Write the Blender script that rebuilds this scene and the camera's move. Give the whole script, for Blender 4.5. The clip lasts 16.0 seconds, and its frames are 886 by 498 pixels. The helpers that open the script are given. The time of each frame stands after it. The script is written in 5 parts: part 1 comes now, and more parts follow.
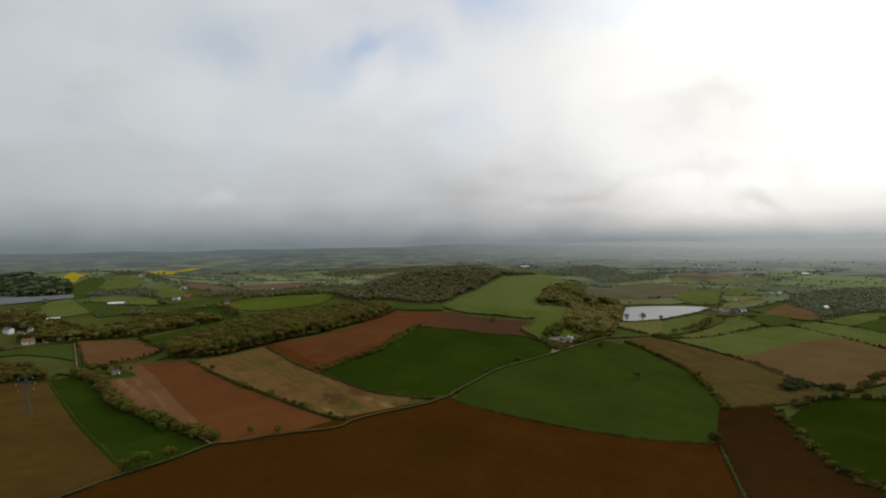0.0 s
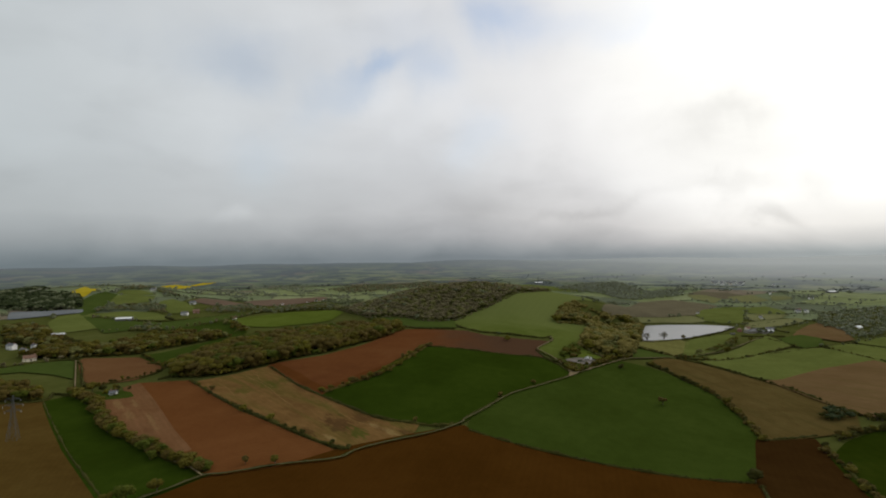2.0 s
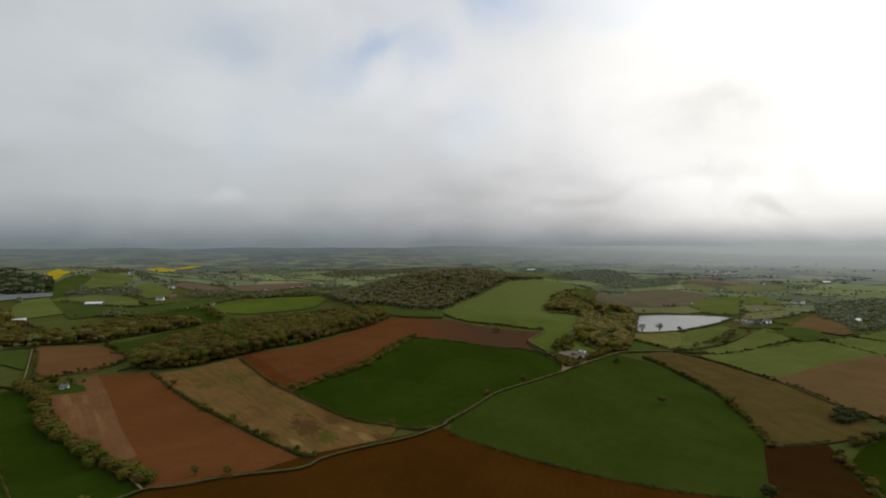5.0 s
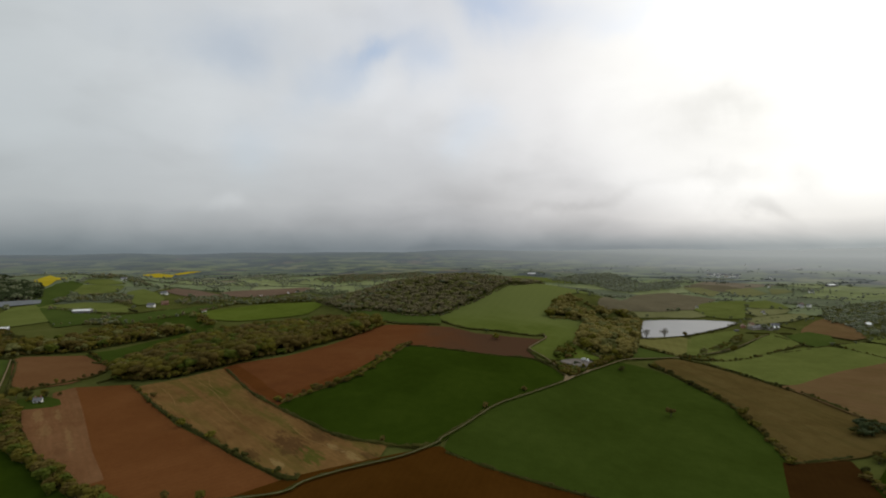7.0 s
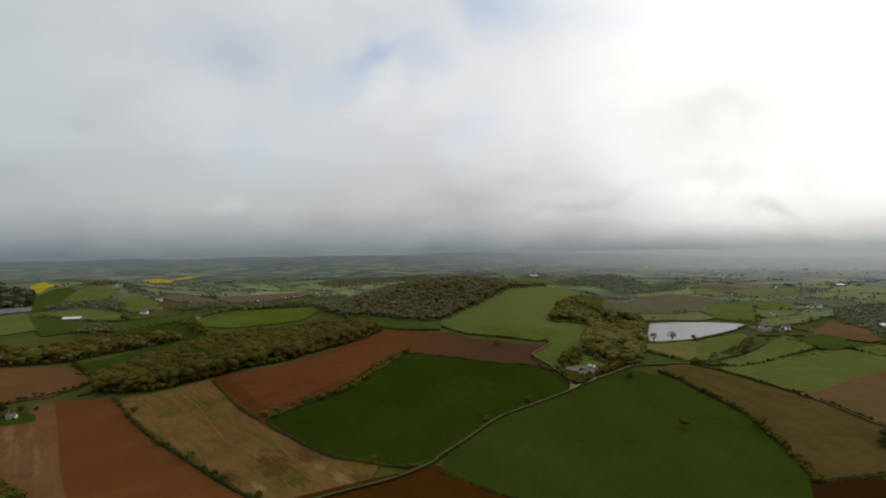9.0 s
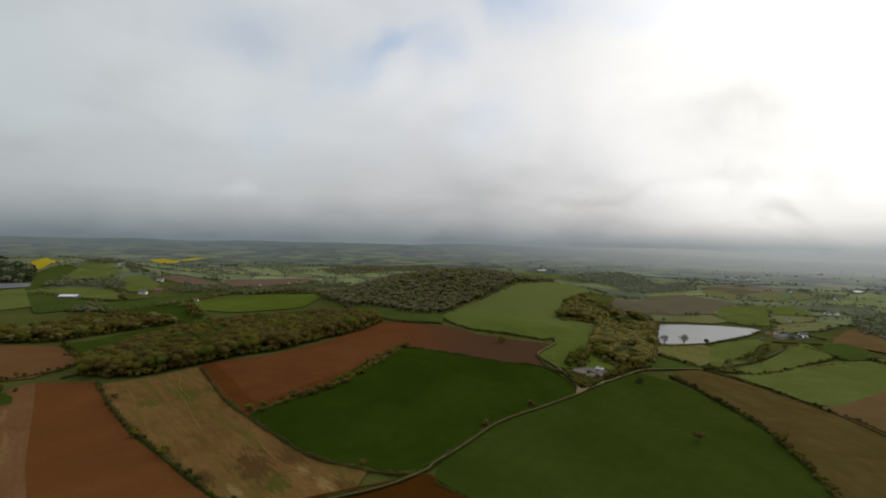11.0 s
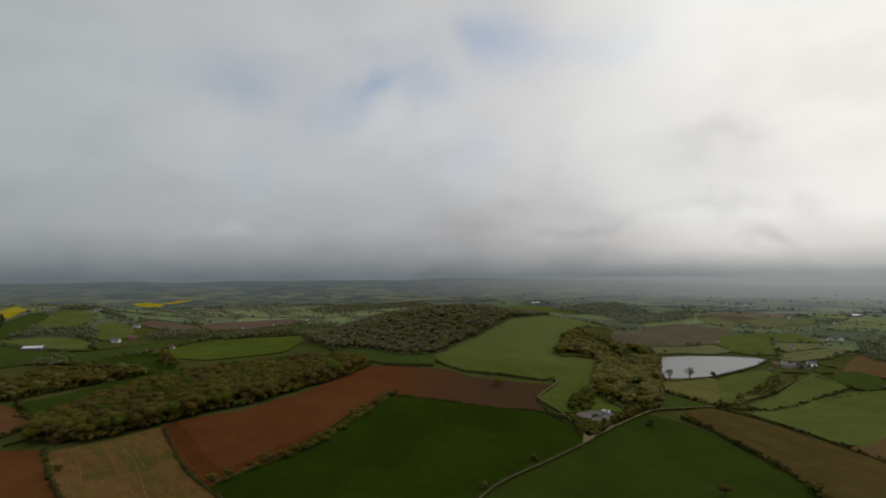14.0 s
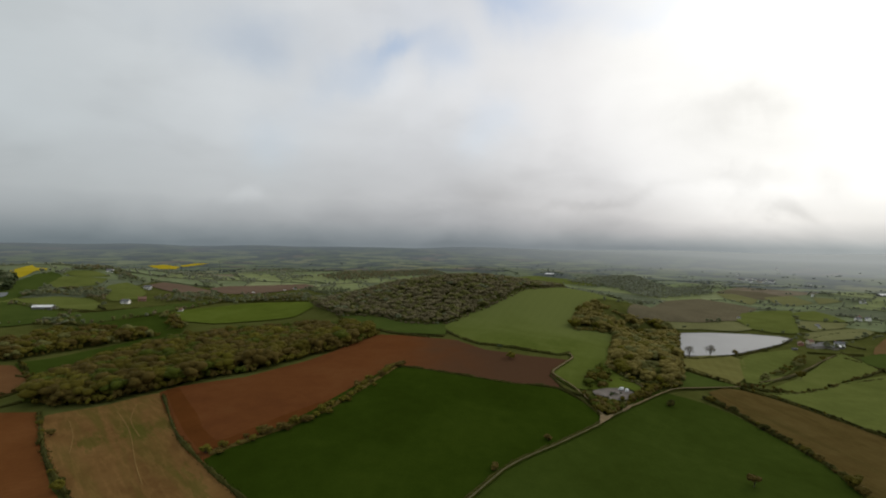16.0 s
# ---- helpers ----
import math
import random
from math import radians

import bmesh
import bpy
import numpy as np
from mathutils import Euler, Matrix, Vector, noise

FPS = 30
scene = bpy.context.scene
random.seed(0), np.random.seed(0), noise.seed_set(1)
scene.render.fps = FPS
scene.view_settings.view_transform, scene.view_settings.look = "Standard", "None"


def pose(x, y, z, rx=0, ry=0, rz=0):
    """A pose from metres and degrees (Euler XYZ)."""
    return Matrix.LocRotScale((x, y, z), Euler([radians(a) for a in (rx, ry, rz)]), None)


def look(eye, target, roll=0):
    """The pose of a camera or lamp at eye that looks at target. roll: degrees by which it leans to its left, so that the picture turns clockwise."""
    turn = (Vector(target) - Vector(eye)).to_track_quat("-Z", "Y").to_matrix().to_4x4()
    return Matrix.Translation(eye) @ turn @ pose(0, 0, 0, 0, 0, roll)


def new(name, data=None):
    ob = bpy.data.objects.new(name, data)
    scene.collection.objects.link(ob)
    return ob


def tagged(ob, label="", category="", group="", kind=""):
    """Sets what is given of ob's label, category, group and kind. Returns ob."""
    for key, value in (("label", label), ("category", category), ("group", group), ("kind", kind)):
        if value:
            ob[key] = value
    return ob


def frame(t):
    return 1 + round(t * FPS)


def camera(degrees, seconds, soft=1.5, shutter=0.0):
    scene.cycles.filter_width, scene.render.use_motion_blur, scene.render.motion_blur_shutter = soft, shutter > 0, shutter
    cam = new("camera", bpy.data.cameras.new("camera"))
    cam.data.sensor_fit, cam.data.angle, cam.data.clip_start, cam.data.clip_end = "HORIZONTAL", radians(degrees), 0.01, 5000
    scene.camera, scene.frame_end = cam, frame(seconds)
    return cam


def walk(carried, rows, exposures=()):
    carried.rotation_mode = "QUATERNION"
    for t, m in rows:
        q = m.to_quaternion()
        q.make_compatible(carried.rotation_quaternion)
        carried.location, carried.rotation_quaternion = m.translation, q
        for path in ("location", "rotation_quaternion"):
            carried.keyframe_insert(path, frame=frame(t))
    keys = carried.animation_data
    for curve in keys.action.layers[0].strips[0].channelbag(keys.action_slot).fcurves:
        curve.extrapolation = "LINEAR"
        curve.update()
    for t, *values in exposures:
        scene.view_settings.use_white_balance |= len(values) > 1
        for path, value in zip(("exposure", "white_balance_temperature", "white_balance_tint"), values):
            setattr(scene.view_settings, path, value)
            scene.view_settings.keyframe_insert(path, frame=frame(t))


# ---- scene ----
# The camera flies ahead over the fields at about 120 m.
cam = camera(85.06, 16.0, soft=2.0)
PATH = [
    (0, (-0.00, 0.00, 119.99), (-0.69, 99.99, 118.72), -1.13),
    (0.5, (0.48, 5.47, 119.59), (-1.16, 105.46, 119.96), -0.84),
    (1, (1.39, 10.88, 119.66), (0.50, 110.86, 121.21), 1.40),
    (1.5, (1.44, 16.64, 119.89), (0.10, 116.60, 122.23), -0.27),
    (2, (1.30, 22.66, 120.20), (-2.03, 122.59, 122.15), -0.96),
    (2.5, (2.11, 28.30, 120.13), (0.23, 128.23, 123.36), 1.02),
    (3, (3.10, 34.83, 120.08), (1.46, 134.79, 122.01), -0.05),
    (3.5, (4.00, 41.49, 120.18), (2.15, 141.47, 120.61), -0.94),
    (4, (4.86, 48.01, 120.35), (3.21, 147.99, 119.16), -0.12),
    (6.5, (10.44, 76.52, 119.44), (8.20, 176.49, 118.89), -0.55),
    (7, (11.06, 81.71, 119.48), (9.07, 181.69, 119.34), -0.53),
    (7.5, (11.62, 86.56, 119.72), (8.72, 186.51, 120.56), -0.46),
    (8, (12.25, 92.20, 119.59), (10.34, 192.18, 120.23), -0.82),
    (10.5, (17.15, 122.46, 119.27), (13.46, 222.39, 118.76), -1.31),
    (11, (17.00, 128.58, 119.14), (12.93, 228.49, 117.63), 1.11),
    (11.5, (16.47, 134.59, 119.30), (12.38, 234.51, 118.38), 0.65),
    (12, (15.28, 140.27, 119.51), (9.37, 240.10, 119.00), -0.22),
    (12.5, (14.58, 145.27, 119.77), (8.47, 245.06, 122.14), -1.27),
    (13, (14.65, 150.05, 120.25), (8.09, 249.78, 123.68), -4.88),
    (13.5, (16.13, 154.44, 120.85), (9.87, 254.06, 126.89), -1.59),
    (14, (18.75, 159.59, 120.97), (16.41, 259.40, 126.55), -0.60),
    (14.5, (19.36, 166.15, 120.71), (15.53, 266.03, 123.87), -0.02),
    (15, (19.00, 172.47, 120.32), (14.54, 272.33, 123.07), 0.66),
    (15.5, (18.74, 178.76, 119.86), (14.12, 278.63, 121.59), -1.00),
    (16, (18.85, 185.05, 119.50), (13.68, 284.91, 118.67), 0.69),
]
EXPOSURES = [(0.0, 0.0), (13.5, 0.0), (14.0, -0.38), (14.5, -0.38), (15.0, -0.38), (15.5, 0.0), (16.0, 0.0)]
walk(cam, [(t, look(eye, target, roll)) for t, eye, target, roll in PATH], EXPOSURES)

# ---- sky and sun ----
SUN_AZIMUTH, SUN_ELEVATION = 50.0, 24.0  # degrees to the right of +y, above the horizon


def direction(azimuth, elevation):
    a, e = radians(azimuth), radians(elevation)
    return Vector((math.sin(a) * math.cos(e), math.cos(a) * math.cos(e), math.sin(e)))


class Nodes:
    """A short way to write a node tree."""

    def __init__(self, tree):
        self.tree = tree
        tree.nodes.clear()

    def add(self, kind, **inputs):
        node = self.tree.nodes.new(kind)
        for key, value in inputs.items():
            self.put(node.inputs[int(key[1:]) if key[0] == "i" and key[1:].isdigit() else key.replace("_", " ")], value)
        return node

    def put(self, socket, value):
        if isinstance(value, bpy.types.NodeSocket):
            self.tree.links.new(value, socket)
        elif isinstance(value, bpy.types.Node):
            self.tree.links.new(value.outputs[0], socket)
        else:
            socket.default_value = value

    def math(self, op, a, b=0.0, c=0.0):
        node = self.add("ShaderNodeMath", i0=a, i1=b, i2=c)
        node.operation = op
        return node.outputs[0]

    def mix(self, factor, a, b, blend="MIX"):
        node = self.add("ShaderNodeMix")
        node.data_type, node.blend_type = "RGBA", blend
        self.put(node.inputs[0], factor)
        self.put(node.inputs[6], a if not isinstance(a, tuple) else (*a, 1)[:4])
        self.put(node.inputs[7], b if not isinstance(b, tuple) else (*b, 1)[:4])
        return node.outputs[2]

    def ramp(self, factor, stops, between="LINEAR"):
        node = self.add("ShaderNodeValToRGB", Fac=factor)
        ramp = node.color_ramp
        ramp.interpolation = between
        while len(ramp.elements) < len(stops):
            ramp.elements.new(0.5)
        for element, (place, colour) in zip(ramp.elements, stops):
            element.position = place
            element.color = (*colour, 1) if isinstance(colour, tuple) else (colour, colour, colour, 1)
        return node.outputs[0]

    def noise(self, vector, scale, detail=4.0, rough=0.55, distortion=0.0):
        return self.add("ShaderNodeTexNoise", Vector=vector, Scale=scale, Detail=detail, Roughness=rough, Distortion=distortion)

    def dot(self, a, b):
        node = self.add("ShaderNodeVectorMath")
        node.operation = "DOT_PRODUCT"
        self.put(node.inputs[0], a)
        self.put(node.inputs[1], b)
        return node.outputs["Value"]

    def span(self, value, low, high, top=1.0):
        """0 to top as value goes from low to high, with soft ends."""
        node = self.add("ShaderNodeMapRange", Value=value, From_Min=low, From_Max=high, To_Min=0.0, To_Max=top)
        node.interpolation_type = "SMOOTHSTEP"
        return node.outputs[0]


def build_sky():
    world = bpy.data.worlds.new("sky")
    scene.world = world
    world.use_nodes = True
    n = Nodes(world.node_tree)
    way = n.add("ShaderNodeTexCoord").outputs["Generated"]
    parts = n.add("ShaderNodeSeparateXYZ", Vector=way)
    height = n.math("MAXIMUM", parts.outputs["Z"], 0.0)
    # clouds: broad soft banks, flattened towards the horizon, and wisps on a level sheet
    drawn = n.add("ShaderNodeMapping", Vector=way, Scale=(1.0, 1.0, 2.1))
    over = n.math("ADD", height, 0.22)
    flat = n.add("ShaderNodeCombineXYZ", X=n.math("DIVIDE", parts.outputs["X"], over), Y=n.math("DIVIDE", parts.outputs["Y"], over), Z=0.0)
    big = n.noise(drawn, 2.3, 4.0, 0.5, 0.6)
    mid = n.noise(drawn, 5.5, 5.0, 0.5, 0.4)
    wisps = n.noise(flat, 1.7, 5.0, 0.5, 0.3)
    puffs = n.math("ADD", n.math("MULTIPLY", big.outputs[0], 0.5), n.math("ADD", n.math("MULTIPLY", mid.outputs[0], 0.32), n.math("MULTIPLY", wisps.outputs[0], 0.18)))
    blue = n.add("ShaderNodeTexSky")
    blue.sky_type, blue.sun_disc, blue.dust_density = "NISHITA", False, 1.0
    blue.sun_elevation, blue.sun_rotation = radians(SUN_ELEVATION), radians(SUN_AZIMUTH)
    blue_dim = n.mix(1.0, blue.outputs[0], (0.15, 0.15, 0.15), "MULTIPLY")
    # the veil is brightest round the hidden sun
    glow = n.dot(way, direction(SUN_AZIMUTH, SUN_ELEVATION))
    veil = n.ramp(n.math("MULTIPLY_ADD", glow, 0.5, 0.5), [(0.25, (0.47, 0.51, 0.53)), (0.5, (0.535, 0.58, 0.60)), (0.8, (0.655, 0.67, 0.69)), (0.90, (0.79, 0.785, 0.785)), (0.97, (1.12, 1.105, 1.055)), (1.0, (1.2, 1.18, 1.12))])
    shade = n.ramp(puffs, [(0.34, 0.90), (0.47, 0.99), (0.55, 1.02), (0.68, 1.06)])
    cloud = n.mix(1.0, veil, shade, "MULTIPLY")
    # the cloud base dims towards the horizon
    ragged = n.math("ADD", height, n.math("MULTIPLY", n.math("SUBTRACT", mid.outputs[0], 0.5), 0.03))
    sunward = n.span(glow, 0.62, 0.99)
    low = n.ramp(n.math("MULTIPLY", ragged, n.math("MULTIPLY_ADD", sunward, 1.1, 1.0)), [(0.0, (0.31, 0.345, 0.36)), (0.02, (0.43, 0.455, 0.465)), (0.045, (0.61, 0.61, 0.61)), (0.09, (0.83, 0.82, 0.81)), (0.2, (1, 1, 1))])
    cloud = n.mix(1.0, cloud, low, "MULTIPLY")
    # single banks, puffs and gaps: azimuth, elevation, width, height and lean in degrees, strength; their edges are torn
    torn = n.noise(way, 5.0, 5.0, 0.55, 0.3)
    shift = n.add("ShaderNodeVectorMath", i0=torn.outputs["Color"], i1=(0.5, 0.5, 0.5))
    shift.operation = "SUBTRACT"
    plan = n.add("ShaderNodeCombineXYZ", X=n.math("MULTIPLY", n.math("ARCTAN2", parts.outputs["X"], parts.outputs["Y"]), 57.2958), Y=n.math("MULTIPLY", n.math("ARCSINE", parts.outputs["Z"]), 57.2958), Z=0.0)
    drift = n.add("ShaderNodeVectorMath", i0=shift.outputs[0], i1=(15.0, 9.0, 0.0), i2=plan.outputs[0])
    drift.operation = "MULTIPLY_ADD"

    def banks(rows):
        total = 0.0
        for azimuth, elevation, width, height_of, lean, strength in rows:
            local = n.add("ShaderNodeMapping", Vector=drift.outputs[0], Location=(azimuth, elevation, 0.0), Rotation=(0.0, 0.0, radians(lean)), Scale=(width, height_of, 1.0))
            local.vector_type = "TEXTURE"
            total = n.math("MULTIPLY_ADD", n.math("POWER", 0.3679, n.dot(local.outputs[0], local.outputs[0])), strength, total)
        return total

    puffs_lit = banks([
        (-8.7, 17.6, 4.1, 3.1, 0, 0.10), (-0.9, 16.5, 4.7, 3.4, 0, 0.07), (-30.6, 16.1, 6.5, 4.0, 0, 0.06), (-12.5, 26.1, 8.0, 2.6, 0, 0.06),
        (-25.4, 5.5, 2.5, 0.9, 0, 0.12), (12.4, 16.4, 7.4, 5.3, 0, 0.06), (30.2, 3.6, 5.5, 1.3, 0, 0.10),
    ])
    banks_dark = banks([
        (-5.2, 9.7, 10.1, 2.9, 0, 0.07), (27.3, 13.5, 4.7, 2.2, 0, 0.16), (4.2, 6.6, 4.6, 1.6, 0, 0.09), (14.5, 5.2, 7.2, 0.6, 5, 0.10),
        (31.6, 4.1, 2.0, 0.8, -20, 0.22), (28.3, 7.1, 3.7, 1.0, 5, 0.11), (10.7, 9.3, 7.5, 1.9, 0, 0.06), (36.2, 6.7, 1.7, 1.1, 15, 0.08),
        (-38.5, 11.5, 7.4, 4.6, 0, 0.05), (-20.6, 8.7, 8.7, 3.1, 0, 0.04),
    ])
    level = n.math("SUBTRACT", n.math("ADD", 1.0, puffs_lit), banks_dark)
    cloud = n.mix(1.0, cloud, n.add("ShaderNodeCombineColor", Red=level, Green=level, Blue=level).outputs[0], "MULTIPLY")
    gaps = n.math("MINIMUM", banks([
        (-25.6, 21.5, 6.3, 3.0, 0, 0.30), (-9.6, 21.4, 4.7, 1.1, 14, 0.45), (-13.8, 18.6, 5.6, 2.3, 25, 0.30), (-2.2, 21.2, 3.7, 2.4, 0, 0.36),
        (7.2, 26.3, 3.9, 3.7, 0, 0.45), (14.0, 25.2, 8.4, 2.4, 0, 0.26), (20.7, 23.4, 3.3, 1.5, 10, 0.18), (2.2, 13.4, 4.0, 2.9, 0, 0.20),
        (-23.5, 11.2, 4.0, 3.1, 0, 0.16), (-6.6, 25.0, 9.3, 2.0, 8, 0.11),
    ]), 0.7)
    colour = n.mix(gaps, cloud, blue_dim)
    back = n.add("ShaderNodeBackground", Color=colour, Strength=1.0)
    out = n.add("ShaderNodeOutputWorld")
    n.put(out.inputs["Surface"], back)


build_sky()
sun = new("sun", bpy.data.lights.new("sun", "SUN"))
sun.data.energy, sun.data.angle, sun.data.color = 0.6, radians(18), (1.0, 0.93, 0.84)
sun.matrix_world = look(direction(SUN_AZIMUTH, SUN_ELEVATION) * 1000, (0, 0, 0))

# ---- materials ----


def material(name):
    mat = bpy.data.materials.new(name)
    mat.use_nodes = True
    return mat, Nodes(mat.node_tree)


def finish(n, colour, rough=0.9, bump=None, metal=0.0, specular=0.2, strength=0.5, distance=0.2):
    shader = n.add("ShaderNodeBsdfPrincipled", Base_Color=colour, Roughness=rough, Metallic=metal)
    shader.inputs["Specular IOR Level"].default_value = specular
    if bump is not None:
        n.put(shader.inputs["Normal"], n.add("ShaderNodeBump", Height=bump, Strength=strength, Distance=distance))
    out = n.add("ShaderNodeOutputMaterial")
    n.put(out.inputs["Surface"], shader)


def rows_of(n, place, angle, spacing, wander=2.2):
    """Drill rows, ploughing or tramlines that run along an angle (degrees from +x) on the plan, 0 to 1."""
    turned = n.add("ShaderNodeMapping", Vector=place, Rotation=(0, 0, radians(90 - angle)), Scale=(1, 1, 0))
    wave = n.add("ShaderNodeTexWave", Vector=turned, Scale=6.2832 / 20 / spacing, Distortion=wander, Detail=3.0, Detail_Scale=0.25)
    wave.bands_direction = "X"
    return wave


def crop(name, tones, angle=60.0, spacing=6.0, lines=0.1, patch=55.0, rough=0.95, streak=0.0, drift=None, drift_axis="X", stains=()):
    """Ground under a crop: three tones in patches, a fine grain and lines along the way it is worked."""
    mat, n = material(name)
    place = n.add("ShaderNodeNewGeometry").outputs["Position"]
    wide = n.noise(place, 1 / patch, 3.0, 0.5, 0.5)
    grain = n.noise(place, 0.55, 6.0, 0.65)
    mid = n.noise(place, 1 / 9.0, 4.0, 0.6)
    level = n.math("ADD", n.math("MULTIPLY", wide.outputs[0], 0.62), n.math("MULTIPLY", mid.outputs[0], 0.38))
    colour = n.ramp(level, [(0.36, tones[0]), (0.5, tones[1]), (0.64, tones[2])])
    if streak:
        turned = n.add("ShaderNodeMapping", Vector=place, Rotation=(0, 0, radians(90 - angle)))
        drawn = n.add("ShaderNodeMapping", Vector=turned, Scale=(1 / 14.0, 1 / 110.0, 0.0))
        long = n.noise(drawn, 1.0, 5.0, 0.62, 0.5)
        fine = n.noise(drawn, 4.6, 4.0, 0.6, 0.3)
        colour = n.mix(n.ramp(long.outputs[0], [(0.48, 0.0), (0.66, streak)]), colour, tones[3])
        pale = tuple(min(1.0, 1.5 * c) for c in tones[2])
        colour = n.mix(n.ramp(fine.outputs[0], [(0.50, 0.0), (0.62, 0.36 * streak), (0.74, 0.05)]), colour, pale)
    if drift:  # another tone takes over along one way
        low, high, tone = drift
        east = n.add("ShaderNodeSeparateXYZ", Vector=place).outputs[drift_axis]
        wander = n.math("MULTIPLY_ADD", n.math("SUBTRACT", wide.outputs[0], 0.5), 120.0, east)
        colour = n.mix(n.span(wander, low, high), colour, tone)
    if stains:
        tear = n.noise(n.add("ShaderNodeMapping", Vector=n.add("ShaderNodeMapping", Vector=place, Rotation=(0, 0, radians(90 - angle))).outputs[0], Scale=(0.5, 0.12, 0.0)), 1.0, 5.0, 0.7)
        wide_tear = n.noise(place, 0.11, 4.0, 0.6)
        for x, y, long_way, across, kind, strength in stains:
            local = n.add("ShaderNodeMapping", Vector=place, Location=(x, y, 0.0), Rotation=(0.0, 0.0, radians(angle)), Scale=(long_way, across, 1e6))
            local.vector_type = "TEXTURE"
            fall = n.math("POWER", 0.3679, n.dot(local.outputs[0], local.outputs[0]))
            ragged = n.math("ADD", fall, n.math("MULTIPLY", n.math("SUBTRACT", n.math("MULTIPLY_ADD", tear.outputs[0], 1.6, n.math("MULTIPLY", wide_tear.outputs[0], 0.4)), 1.0), 2.2))
            colour = n.mix(n.math("MULTIPLY", n.span(ragged, 0.3, 0.75, strength), n.span(fall, 0.02, 0.3)), colour, STAIN_TONES[kind])
    work = rows_of(n, place, angle, spacing)
    fleck = n.math("ADD", n.math("MULTIPLY", work.outputs[0], lines), n.math("MULTIPLY", grain.outputs[0], 0.5))
    colour = n.mix(1.0, colour, n.ramp(fleck, [(0.0, 0.7), (0.75, 1.2)]), "MULTIPLY")
    finish(n, colour, rough, fleck, specular=0.0, strength=0.6, distance=0.25)
    return mat


# mud, loose straw and weeds: place, length and breadth in metres, kind, strength
STAIN_TONES = {"mud": (0.060, 0.031, 0.013), "straw": (0.30, 0.21, 0.085), "weeds": (0.074, 0.078, 0.014)}
PALE_STAINS = [(-290, 425, 18, 3, "straw", 0.30), (-262, 398, 16, 4, "straw", 0.22), (-275, 425, 20, 2, "straw", 0.26), (-235, 385, 24, 2, "straw", 0.24), (-225, 365, 20, 4, "mud", 0.22)]
STUBBLE_STAINS = [
    (-88, 371, 20, 9, "mud", 0.63), (-72, 381, 14, 6, "mud", 0.52), (-107, 360, 9, 4, "mud", 0.56),
    (-38, 361, 9, 4, "mud", 0.56), (-56, 365, 6, 3, "mud", 0.35), (-88, 351, 7, 2, "straw", 0.54),
    (-62, 370, 6, 2, "straw", 0.54), (-48, 360, 8, 3, "straw", 0.48), (-72, 359, 12, 6, "weeds", 0.85),
    (-172, 455, 16, 9, "weeds", 0.60), (-192, 445, 12, 7, "weeds", 0.60), (-161, 464, 12, 5, "weeds", 0.50),
    (-106, 403, 26, 4, "weeds", 0.45), (-49, 376, 26, 4, "weeds", 0.45),
]


